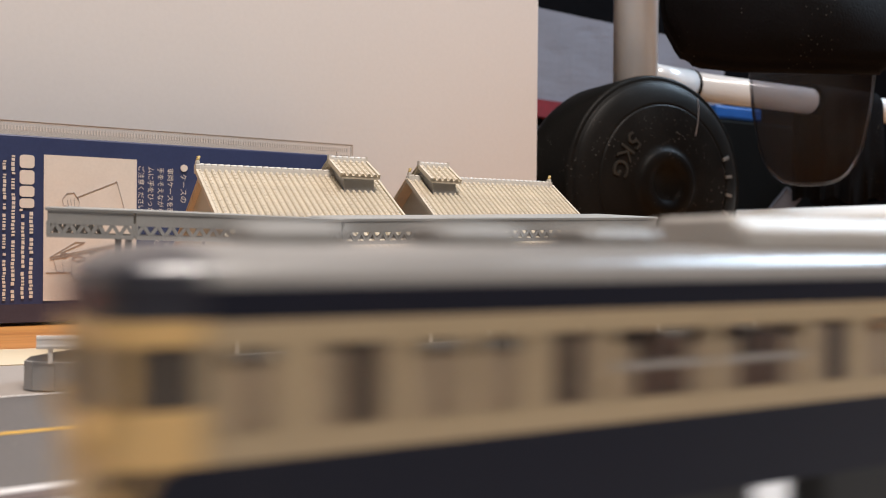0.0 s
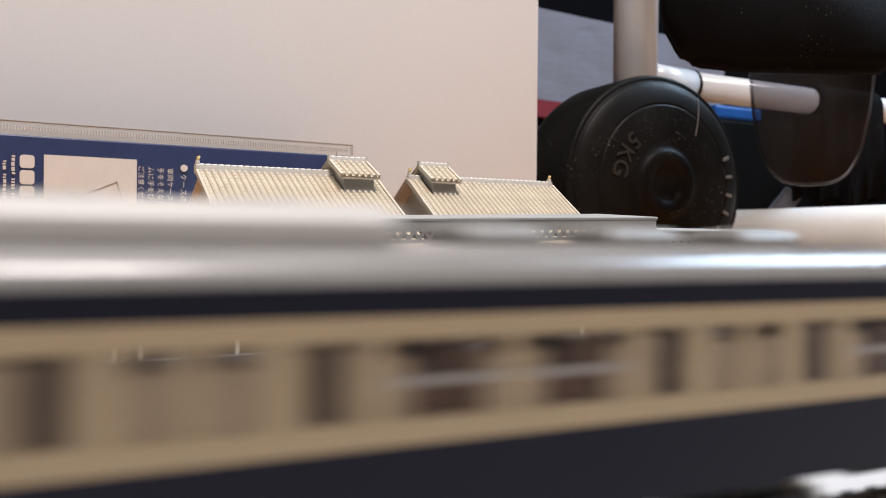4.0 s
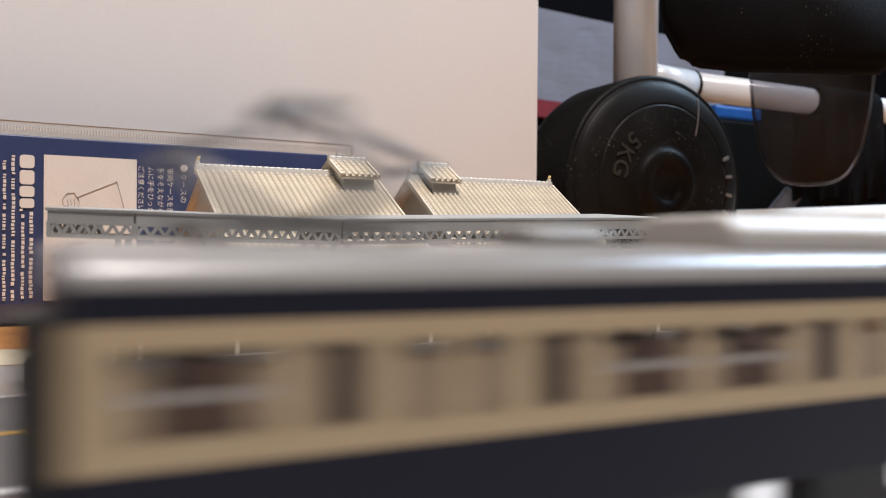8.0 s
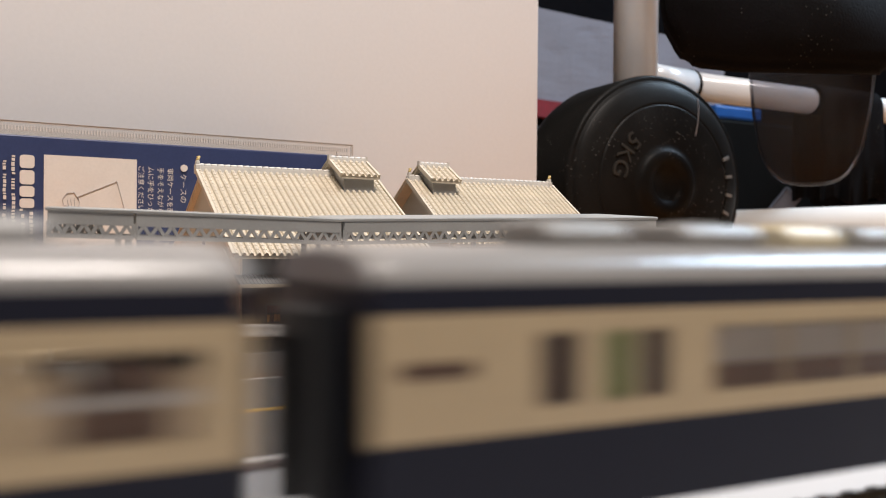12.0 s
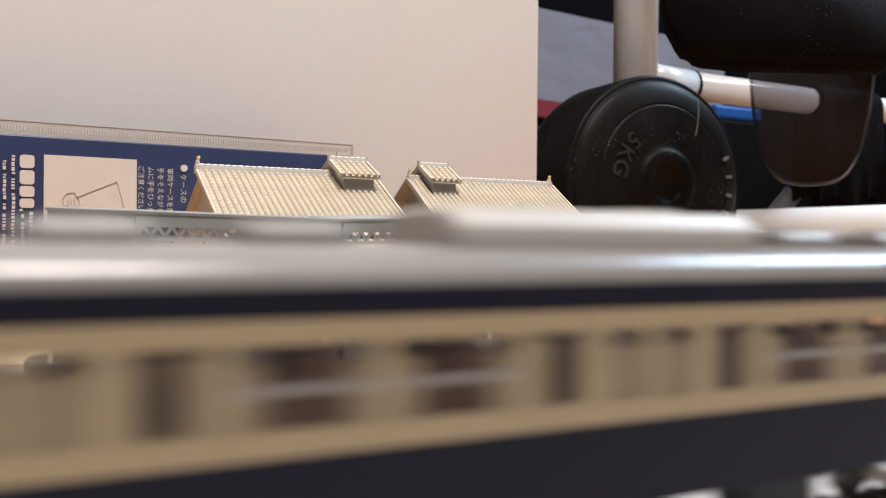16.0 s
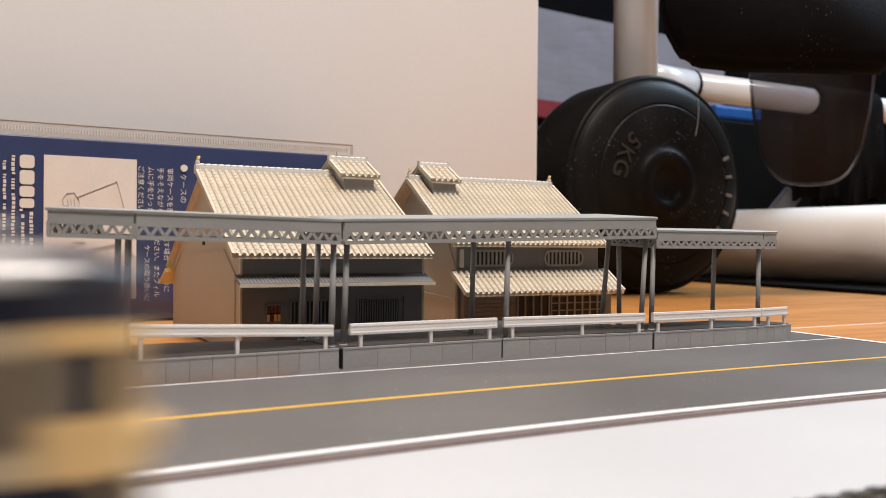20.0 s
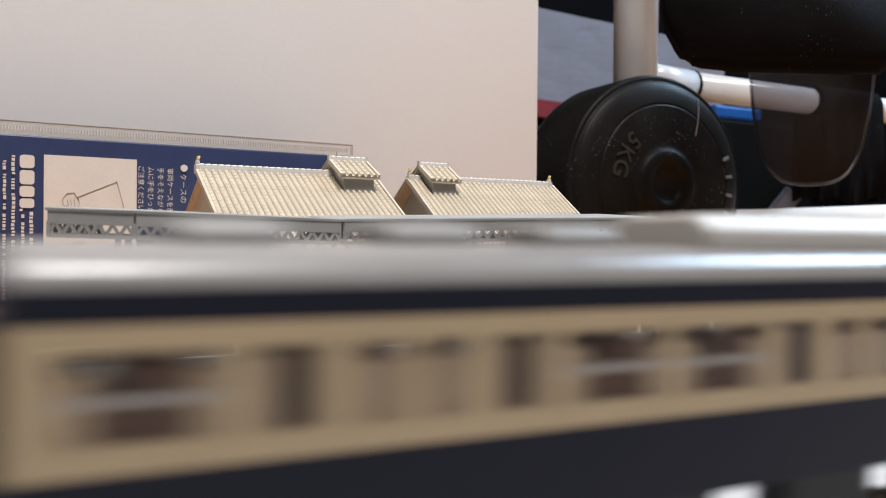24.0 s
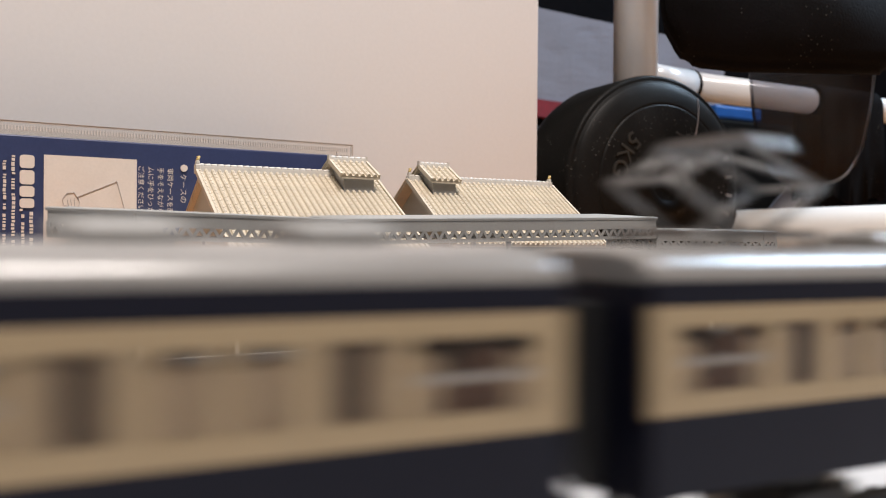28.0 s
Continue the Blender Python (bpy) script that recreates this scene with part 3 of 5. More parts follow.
def ridge_cap(house, x0, x1, y, z, ends=True, height=1.7):
    bm = B()
    extrude(bm, [((y - 1.1) * MM, (z - 0.6) * MM), ((y - 1.0) * MM, (z + height * 0.55) * MM), ((y - 0.75) * MM, (z + height * 0.55) * MM),
                 ((y - 0.7) * MM, (z + height * 0.8) * MM), ((y + 0.7) * MM, (z + height * 0.8) * MM), ((y + 0.75) * MM, (z + height * 0.55) * MM),
                 ((y + 1.0) * MM, (z + height * 0.55) * MM), ((y + 1.1) * MM, (z - 0.6) * MM)], x0 * MM, x1 * MM)
    n = max(3, round((x1 - x0) / 2.1))
    for k in range(n):
        xa, xb = x0 + (x1 - x0) * k / n, x0 + (x1 - x0) * (k + 0.94) / n
        tube(bm, (xa * MM, y * MM, (z + height * 0.82) * MM), (xb * MM, y * MM, (z + height * 0.88) * MM), 0.55 * MM, 0.66 * MM, seg=8)
    cap = part("ridge", bm, RIDGE, house)
    if ends:
        for x in ends if isinstance(ends, tuple) else (x0, x1):
            bm = B()
            box(bm, (x - 0.8) * MM, (x + 0.8) * MM, (y - 1.4) * MM, (y + 1.4) * MM, (z - 1.2) * MM, (z + height) * MM)
            box(bm, (x - 0.6) * MM, (x + 0.6) * MM, (y - 0.9) * MM, (y + 0.9) * MM, (z + height) * MM, (z + height + 1.2) * MM)
            soften(bm, 0.25 * MM, 2)
            part("ridge_end", bm, RIDGE, cap)
            bm = B()
            tube(bm, (x * MM, y * MM, (z + height + 1.1) * MM), ((x + 0.35) * MM, y * MM, (z + height + 2.3) * MM), 0.6 * MM, 0.45 * MM, seg=8)
            tube(bm, ((x - 0.1) * MM, y * MM, (z + height + 2.2) * MM), ((x + 0.9) * MM, y * MM, (z + height + 2.5) * MM), 0.42 * MM, 0.3 * MM, seg=8)
            part("ridge_ornament", bm, GOLD, cap, "small yellowed ridge ornament")


def lattice_window(house, x0, x1, z0, z1, bars, y=0.0, name="lattice_window", frame_w=0.55, oval=False, rails=0, bar_w=0.42, bar_mat=None):
    bar_mat = bar_mat or WALLGREY
    bm = B()
    if oval:
        r = (z1 - z0) / 2
        out = []
        for k in range(24):
            a = math.tau * k / 24
            cx = (x1 - r * 1.15) if math.cos(a) > 0 else (x0 + r * 1.15)
            out.append((cx + r * 1.15 * math.copysign(abs(math.cos(a)) ** 0.8, math.cos(a)), (z0 + z1) / 2 + r * math.copysign(abs(math.sin(a)) ** 0.8, math.sin(a))))
        prism(bm, [(a * MM, b * MM) for a, b in out], (y - 0.05) * 0, 0.22 * MM)
        for v in bm.verts:
            v.co = Vector((v.co.x, (y - 0.02) * MM - v.co.z, v.co.y))
    else:
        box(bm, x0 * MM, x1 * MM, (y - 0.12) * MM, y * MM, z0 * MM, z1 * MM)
    win = part(name, bm, BLACKHOLE, house, "dark panel painted as a shaded opening behind lattice bars")
    bm = B()
    if oval:
        for k in range(24):
            a, b = out[k], out[(k + 1) % 24]
            bar(bm, (a[0] * MM, (y - 0.35) * MM, a[1] * MM), (b[0] * MM, (y - 0.35) * MM, b[1] * MM), 0.7 * MM, frame_w * MM, up=(0, 1, 0))
    else:
        for a, b, c, d in ((x0, z0, x1, z0), (x0, z1, x1, z1), (x0, z0, x0, z1), (x1, z0, x1, z1)):
            bar(bm, (a * MM, (y - 0.25) * MM, b * MM), (c * MM, (y - 0.25) * MM, d * MM), 0.5 * MM, frame_w * MM, up=(0, 1, 0))
    part("window_frame", bm, bar_mat, win)
    for k in range(bars):
        x = x0 + (x1 - x0) * (k + 1) / (bars + 1)
        h = 0.0
        if oval:
            r = (z1 - z0) / 2
            dx = max(0.0, max(x0 + r - x, x - x1 + r)) / r
            h = r * (1 - math.sqrt(max(0.0, 1 - dx * dx)))
        bm = B()
        box(bm, (x - bar_w / 2) * MM, (x + bar_w / 2) * MM, (y - 0.5) * MM, (y - 0.1) * MM, (z0 + h) * MM, (z1 - h) * MM)
        part("lattice_bar", bm, bar_mat, win)
    for k in range(rails):
        z = z0 + (z1 - z0) * (k + 1) / (rails + 1)
        bm = B()
        box(bm, x0 * MM, x1 * MM, (y - 0.45) * MM, (y - 0.1) * MM, (z - 0.2) * MM, (z + 0.2) * MM)
        part("lattice_rail", bm, bar_mat, win)
    return win


def house_body(house, x0, x1, depth, ry, rz, wall_z, front_mat):
    bm = B()
    extrude(bm, [(0, 0.0), (depth * MM, 0.0), (depth * MM, wall_z * MM), (ry * MM, rz * MM), (0, wall_z * MM)], x0 * MM, x1 * MM)
    part("wall", bm, WALLTAN, house)
    bm = B()
    box(bm, (x0 + 0.15) * MM, (x1 - 0.15) * MM, -0.35 * MM, -0.02 * MM, 0.0, (wall_z - 0.2) * MM)
    part("front_wall", bm, front_mat, house)


def cupola(house, x0, x1, ry, rz, ey, ez, base_z, wall_y):
    bm = B()
    extrude(bm, [(wall_y * MM, (base_z - 6) * MM), ((2 * ry - wall_y) * MM, (base_z - 6) * MM), ((2 * ry - wall_y) * MM, (ez + 0.5) * MM),
                 (ry * MM, (rz - 0.8) * MM), (wall_y * MM, (ez + 0.5) * MM)], (x0 + 1.2) * MM, (x1 - 1.2) * MM)
    c = part("roof_vent", bm, PALEBAR, house, "small raised smoke vent on the roof ridge")
    tiled_slope(house, x0, x1, ry, rz, ey, ez, pitch=2.3, course=2.4, name="vent_roof")
    tiled_slope(house, x0, x1, ry, rz, 2 * ry - ey, ez, pitch=2.3, course=2.4, name="vent_roof")
    ridge_cap(house, x0 - 0.2, x1 + 0.2, ry, rz, ends=False, height=1.4)
    bm = B()
    for x in (x0 - 0.2, x1 + 0.2):
        box(bm, (x - 0.3) * MM, (x + 0.3) * MM, (ry - 0.9) * MM, (ry + 0.9) * MM, (rz - 0.6) * MM, (rz + 2.0) * MM)
    part("vent_ridge_end", bm, RIDGE, c)


# first house, tan side wall, narrow shop awning
H1 = thing("model_house", "two-storey plastic model town house with cream tiled roof", "model house",
           pose(51.5 * MM, 252.7 * MM, 0, 0, 0, 4.5), group="model houses behind the platform")
house_body(H1, 0, 57.0, 86, 38.4, 52.4, 29.4, WALLGREY)
tiled_slope(H1, -3.3, 57.9, 38.4, 53.6, -4.9, 27.3)
tiled_slope(H1, -1.0, 57.9, 38.4, 53.6, 90.0, 22.0)
ridge_cap(H1, -3.0, 57.5, 38.4, 53.6, ends=(-3.0,))
cupola(H1, 41.2, 54.4, 38.4, 58.7, 27.2, 53.0, 50.0, 28.6)
bm = B()
extrude(bm, [(-0.2 * MM, 21.9 * MM), (-6.2 * MM, 19.4 * MM), (-6.2 * MM, 18.8 * MM), (-0.2 * MM, 21.0 * MM)], -1.8 * MM, 57.9 * MM)
awning = part("awning", bm, WALLGREY, H1, "thin dark ribbed awning over the shop front")
bm = B()
for k in range(58):
    x = -1.6 + 59.2 * k / 57
    bar(bm, (x * MM, -0.3 * MM, 21.95 * MM), (x * MM, -6.1 * MM, 19.5 * MM), 0.4 * MM, 0.35 * MM)
part("awning_ribs", bm, WALLGREY, awning)
bm = B()
box(bm, -2.0 * MM, 58.1 * MM, -6.6 * MM, -6.15 * MM, 18.6 * MM, 19.5 * MM)
part("awning_edge", bm, TILE, awning)
bm = B()
box(bm, -0.25 * MM, 0.35 * MM, -0.6 * MM, 0.4 * MM, 0.2 * MM, 28.5 * MM)
part("corner_post", bm, TILE, H1)
bm = B()
box(bm, 56.6 * MM, 57.2 * MM, -0.6 * MM, 0.4 * MM, 0.2 * MM, 28.5 * MM)
part("corner_post", bm, TILE, H1)
win = lattice_window(H1, 7.2, 11.7, 8.4, 13.4, 0, y=-0.35, name="small_window")
for i in range(4):
    for j in range(2):
        bm = B()
        box(bm, (7.45 + 1.05 * i) * MM, (8.25 + 1.05 * i) * MM, -0.75 * MM, -0.5 * MM, (8.6 + 2.5 * j) * MM, (10.6 + 2.5 * j) * MM)
        part("pane", bm, AMBER if j == 0 and i != 1 else LACQUER, win)
lattice_window(H1, 14.4, 26.0, 7.6, 14.4, 9, y=-0.35)
lattice_window(H1, 35.2, 48.8, 7.2, 14.6, 16, y=-0.35, bar_w=0.36)
bm = B()
for k in range(3):
    box(bm, (50.2 + 0.01 * k) * MM, (50.7 + 0.01 * k) * MM, -0.8 * MM, -0.36 * MM, 2 * MM, 14.8 * MM)
part("door_post", bm, WALLGREY, H1)
bm = B()
box(bm, 7.7 * MM, 10.2 * MM, -0.55 * MM, -0.36 * MM, 14.8 * MM, 17.0 * MM)
part("name_board", bm, WALLGREY, H1)
# raised panel on the tan side wall, with a clipped corner
bm = B()
for y0, z0, y1, z1 in ((5, 21.8, 17, 28.6), (17, 28.6, 74, 27.0), (74, 27.0, 83, 21), (5, 21.8, 5, 0.5)):
    bar(bm, (-0.12 * MM, y0 * MM, z0 * MM), (-0.12 * MM, y1 * MM, z1 * MM), 0.45 * MM, 0.35 * MM, up=(1, 0, 0))
part("side_moulding", bm, WALLTAN, H1)
# Vent opening as a flat dark patch, its shade painted on.
bm = B()
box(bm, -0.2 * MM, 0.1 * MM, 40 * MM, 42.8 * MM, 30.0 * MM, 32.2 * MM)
part("painted_vent_hole", bm, BLACKHOLE, H1)
bm = B()
extrude(bm, [(83 * MM, 21.5 * MM), (94 * MM, 16.4 * MM), (94 * MM, 15.4 * MM), (83 * MM, 20.1 * MM)], -3.5 * MM, 3 * MM)
part("rear_eave", bm, GOLD, H1, "yellowed rear eave")

# second house, deep tiled pent roof, oval windows
H2 = thing("model_house", "two-storey plastic model shop house with tiled pent roof, oval windows", "model house",
           pose(134.6 * MM, 280.0 * MM, 0, 0, 0, 4.5), group="model houses behind the platform")
house_body(H2, -4.0, 55.5, 60, 30.0, 53.6, 33.4, WALLGREY)
tiled_slope(H2, -8.2, 56.3, 30.0, 54.4, -5.0, 31.0)
tiled_slope(H2, -8.2, 57.4, 30.0, 54.4, 65.0, 31.0)
ridge_cap(H2, -7.6, 55.0, 30.0, 54.4)
cupola(H2, -3.4, 8.4, 30.0, 59.6, 20.0, 53.9, 51.5, 21.3)
bm = B()
box(bm, -3.0 * MM, 60.2 * MM, -3.2 * MM, -0.4 * MM, 0.0, 20.0 * MM)
part("shop_front", bm, WALLGREY, H2)
tiled_slope(H2, -6.0, 60.2, -0.4, 21.3, -10.4, 14.4, pitch=2.2, course=2.2, name="pent_roof")
bm = B()
box(bm, -6.2 * MM, 60.0 * MM, -1.0 * MM, -0.2 * MM, 21.0 * MM, 22.3 * MM)
part("pent_ridge", bm, GREY, H2)
lattice_window(H2, 1.4, 18.0, 23.6, 28.8, 9, y=-0.35, oval=True, name="oval_window", frame_w=0.7, bar_w=0.8, bar_mat=PALEBAR)
lattice_window(H2, 31.8, 48.6, 23.6, 28.8, 9, y=-0.35, oval=True, name="oval_window", frame_w=0.7, bar_w=0.8, bar_mat=PALEBAR)
bm = B()
box(bm, -3.4 * MM, -1.6 * MM, -0.75 * MM, -0.3 * MM, 22.9 * MM, 29.2 * MM)
soften(bm, 0.3 * MM, 2)
part("white_plate", bm, RIDGE, H2, "small pale plate beside the oval window")
# Doorway is a flat panel on the shop front, its shade painted dark.
bm = B()
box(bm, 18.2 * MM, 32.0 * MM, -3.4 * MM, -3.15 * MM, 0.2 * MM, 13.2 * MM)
door = part("doorway", bm, BLACKHOLE, H2, "dark panel painted as a shaded open doorway")
for x in (18.4, 21.6, 25.0, 28.4, 31.8):
    bm = B()
    box(bm, (x - 0.3) * MM, (x + 0.3) * MM, -3.9 * MM, -3.4 * MM, 0.2 * MM, 13.4 * MM)
    part("door_post", bm, WALLGREY, door)
lattice_window(H2, 32.9, 57.0, 4.8, 12.8, 6, y=-3.2, rails=2, name="grid_window", bar_w=0.7, bar_mat=GREY)
for k in range(9):
    bm = B()
    box(bm, -2.6 * MM, 17.6 * MM, -3.5 * MM, -3.18 * MM, (1.0 + 1.4 * k) * MM, (2.0 + 1.4 * k) * MM)
    part("board", bm, WALLGREY, H2)
bm = B()
bar(bm, (-4.6 * MM, 6 * MM, 33 * MM), (-4.6 * MM, 0.5 * MM, 23 * MM), 0.5 * MM, 0.4 * MM, up=(1, 0, 0))
bar(bm, (-4.6 * MM, 0.5 * MM, 12.0 * MM), (-4.6 * MM, 40 * MM, 14.5 * MM), 0.4 * MM, 0.35 * MM, up=(1, 0, 0))
part("side_moulding", bm, WALLTAN, H2)
for x in (-4.1, 55.6):
    bm = B()
    box(bm, (x - 0.3) * MM, (x + 0.3) * MM, -0.6 * MM, 0.3 * MM, 0.2 * MM, 31.5 * MM)
    part("corner_post", bm, GREY, H2)
# ---- printed case behind the houses ----
CASE_AT = pose(-12.4 * MM, 365.0 * MM, 0, 0, 0, 8.04)
case = thing("train_case", "clear plastic case with a navy printed sleeve, standing on its edge", "box", CASE_AT)
bm = B()
box(bm, -0.110, 0.1325, 0.0005, 0.019, 0.0006, 0.0697)
soften(bm, 0.0006, 2)
part("printed_sleeve", bm, BOXBLUE, case)
bm = B()
box(bm, -0.110, 0.1325, 0.0003, 0.0006, 0.0008, 0.0075)
part("dark_band", bm, BOXDARK, case)
bm = B()
box(bm, -0.110, 0.1415, 0.0010, 0.0022, 0.0699, 0.0745)
box(bm, 0.1335, 0.1415, 0.0010, 0.0022, 0.0005, 0.0699)
box(bm, -0.110, 0.1415, 0.0160, 0.0172, 0.0699, 0.0745)
part("clear_shell", bm, CASE, case, "clear plastic shell edge")
bm = B()
box(bm, -0.110, 0.1415, 0.0004, 0.0010, 0.0741, 0.0746)
box(bm, 0.1410, 0.1415, 0.0004, 0.0010, 0.0600, 0.0746)
for k in range(235):
    x = -0.109 + 0.00106 * k
    box(bm, x, x + 0.00042, 0.0003, 0.0010, 0.0714, 0.0731)
part("shell_ribs", bm, CASERIB, case, "row of short ribs along the shell edge")
bm = B()
box(bm, -0.110, 0.1418, 0.0002, 0.0024, 0.0747, 0.07485)
box(bm, 0.1416, 0.1419, 0.0002, 0.0024, 0.0005, 0.0747)
part("shell_rim", bm, SHELLRIM, case, "thin brownish outer edge of the clear shell")
bm = B()
box(bm, 0.0144, 0.0480, 0.0001, 0.0004, 0.0085, 0.0629)
sheet = part("drawing_panel", bm, INK, case, "cream panel with a thin line drawing")
bm = B()
W = 0.00009


def pen(points, width=W):
    for a, b in zip(points, points[1:]):
        bar(bm, (a[0] * MM, -0.00005, a[1] * MM), (b[0] * MM, -0.00005, b[1] * MM), width, 0.0003, up=(0, 1, 0))


pen([(26.3, 47.6), (40.5, 54.0), (43.6, 42.5)])
pen([(26.7, 46.5), (24.9, 49.2), (22.4, 48.8), (20.9, 46.6), (21.2, 44.4), (23.4, 43.6), (26.6, 43.9), (26.9, 45.4), (26.3, 47.6)])
for k in range(3):
    pen([(23.0 + 1.1 * k, 43.8), (22.6 + 1.2 * k, 46.4 + 0.3 * k)])
pen([(16.5, 24.7), (25.5, 30.5), (29.0, 30.5), (20.3, 26.4)])
pen([(16.5, 24.7), (40.0, 29.8), (40.0, 28.9), (16.9, 24.0)])
for cx, cz in ((31.4, 27.2), (21.6, 25.5)):
    pen([(cx + 1.3 * math.cos(a), cz + 0.9 * math.sin(a)) for a in [math.tau * k / 12 for k in range(13)]])
pen([(17.8, 24.2), (19.1, 19.5), (21.6, 19.0), (20.8, 23.7)])
pen([(24.4, 24.2), (24.2, 18.6), (25.2, 16.4), (27.2, 15.5), (40.8, 15.2), (44.0, 17.0)])
pen([(29.0, 23.9), (30.1, 18.2), (30.6, 19.7), (39.6, 19.6)])
pen([(24.4 + 2.3 + 2.3 * math.cos(a), 24.3 + 0.8 * math.sin(a)) for a in [math.tau * k / 14 for k in range(15)]])
pen([(15.3, 19.1), (24.0, 19.2)])
pen([(43.4, 27.2), (46.6, 25.6), (47.6, 24.4)])
part("line_drawing", bm, INKDARK, sheet)


def lettering(body, x, z_top, height, squeeze=1.0):
    """Printed words turned a quarter clockwise, reading downwards from z_top; millimetres."""
    data = bpy.data.curves.new("lettering", "FONT")
    data.body, data.size, data.extrude = body, 1.0, 0.00002
    tmp = bpy.data.objects.new("lettering", data)
    scene.collection.objects.link(tmp)
    bpy.context.view_layer.update()
    me = bpy.data.meshes.new_from_object(tmp.evaluated_get(bpy.context.evaluated_depsgraph_get()))
    bpy.data.objects.remove(tmp)
    k = height * 0.95 * MM
    for v in me.vertices:
        a, b = v.co.x * k * squeeze, v.co.y * k
        v.co = (x * MM + b, -0.00002 - v.co.z * 0.2, z_top * MM - a)
    me.materials.clear()
    me.materials.append(INK)
    return part("printed_line", me, INK, case)


lettering("ケースの", 65.2, 58.2, 3.1)
lettering("車両ケースを開い", 60.0, 60.3, 2.8)
lettering("手をそえながらお", 56.2, 60.4, 2.8)
lettering("ムに手をひっかけ", 52.4, 60.5, 2.8)
lettering("ケースの取り扱いに", 51.2, 29.6, 2.6)
lettering("ださい。またフィル", 55.0, 32.0, 2.7)
lettering("返す場合", 58.8, 33.5, 2.7)
lettering("部分に", 58.8, 18.5, 2.7)
bm = B()
tube(bm, (0.0665, 0.0006, 0.0605), (0.0665, -0.00005, 0.0605), 0.0014, seg=18)
part("printed_dot", bm, INK, case)
lettering("ご注意ください。", 48.7, 60.7, 2.7)
# unreadable or private small print and the maker's mark as plain shapes
bm = B()
for x, w, spans in ((9.4, 1.5, ((41.5, 9.5),)), (6.7, 1.3, ((40.5, 9.5),)), (3.4, 1.4, ((62, 9.0),)), (0.5, 1.3, ((60, 9.0),)), (-3.0, 1.4, ((62, 9.0),)), (-7.2, 1.4, ((62, 9.0),))):
    for top, low in spans:
        z = top
        while z > low:
            n = 0.5 + random.random() * 1.0
            cut = random.random() * 0.3
            box(bm, (x + cut) * MM, (x + w - 0.3 + cut) * MM, 0.00005, 0.0004, max(low, z - n) * MM, z * MM)
            z -= n + (0.4 if random.random() < 0.9 else 1.6)
part("small_print", bm, INK, case, "rows of small cream print bars")
bm = B()
for x0, x1, z0, z1 in ((6.2, 11.2, 57.6, 62.4), (6.2, 11.2, 51.6, 56.8), (6.2, 11.2, 47.0, 51.0), (6.2, 11.2, 42.9, 46.4), (6.2, 7.3, 41.7, 42.5)):
    r = min(1.1, (z1 - z0) * 0.4)
    out = []
    for cx, cz, a0 in ((x1 - r, z1 - r, 0), (x0 + r, z1 - r, 90), (x0 + r, z0 + r, 180), (x1 - r, z0 + r, 270)):
        out += [(cx + r * math.cos(radians(a0 + 22.5 * q)), cz + r * math.sin(radians(a0 + 22.5 * q))) for q in range(5)]
    lo = [bm.verts.new((a * MM, 0.0004, b * MM)) for a, b in out]
    hi = [bm.verts.new((a * MM, 0.0, b * MM)) for a, b in out]
    bm.faces.new(lo)
    bm.faces.new(hi[::-1])
    for q in range(20):
        bm.faces.new((lo[q], lo[(q + 1) % 20], hi[(q + 1) % 20], hi[q]))
part("maker_mark", bm, INK, case, "bold rounded cream mark")

# ---- tall white panel ----
bm = B()
box(bm, -0.95, 0.0, 0.0, 0.006, 0.0, 0.62)
soften(bm, 0.0008, 2)
single("standing_board", bm, PANEL, "tall plain white board standing upright on the desk", "board", pose(0.2486, 0.430, -0.0006, 0, 0, 5.0))

# ---- dumbbell ----
DB = pose(0.365, 0.475, 0.0706, 90, 0, 2)
dumb = thing("dumbbell", "black vinyl five-kilogram dumbbell lying on the desk", "dumbbell", DB)


def drum(z0, flip):
    prof = [(0.0, 0.0064), (0.0100, 0.0064), (0.0112, 0.0076), (0.0128, 0.0094), (0.0195, 0.0100), (0.0212, 0.0088), (0.0236, 0.0068), (0.0260, 0.0066), (0.0495, 0.0062), (0.0502, 0.0060),
            (0.0506, 0.0052), (0.0510, 0.0052), (0.0514, 0.0056), (0.0522, 0.0055), (0.0600, 0.0034), (0.0645, 0.0012), (0.0660, 0.0000), (0.0664, -0.0010), (0.0672, -0.0012),
            (0.0686, -0.0008), (0.0700, -0.0022), (0.0706, -0.0048), (0.0700, -0.050), (0.068, -0.058), (0.058, -0.063), (0.0, -0.063)]
    bm = B()
    lathe(bm, [(r, (z if not flip else -z - 0.0)) for r, z in prof], 96)
    for v in bm.verts:
        v.co.z += z0
    return bm


weight = part("weight", drum(0.0, False), VINYL, dumb)
bm = B()
tube(bm, (0, 0, -0.06), (0, 0, -0.19), 0.017, seg=24)
part("grip", bm, VINYL, dumb)
part("weight", drum(-0.25, True), VINYL, dumb)


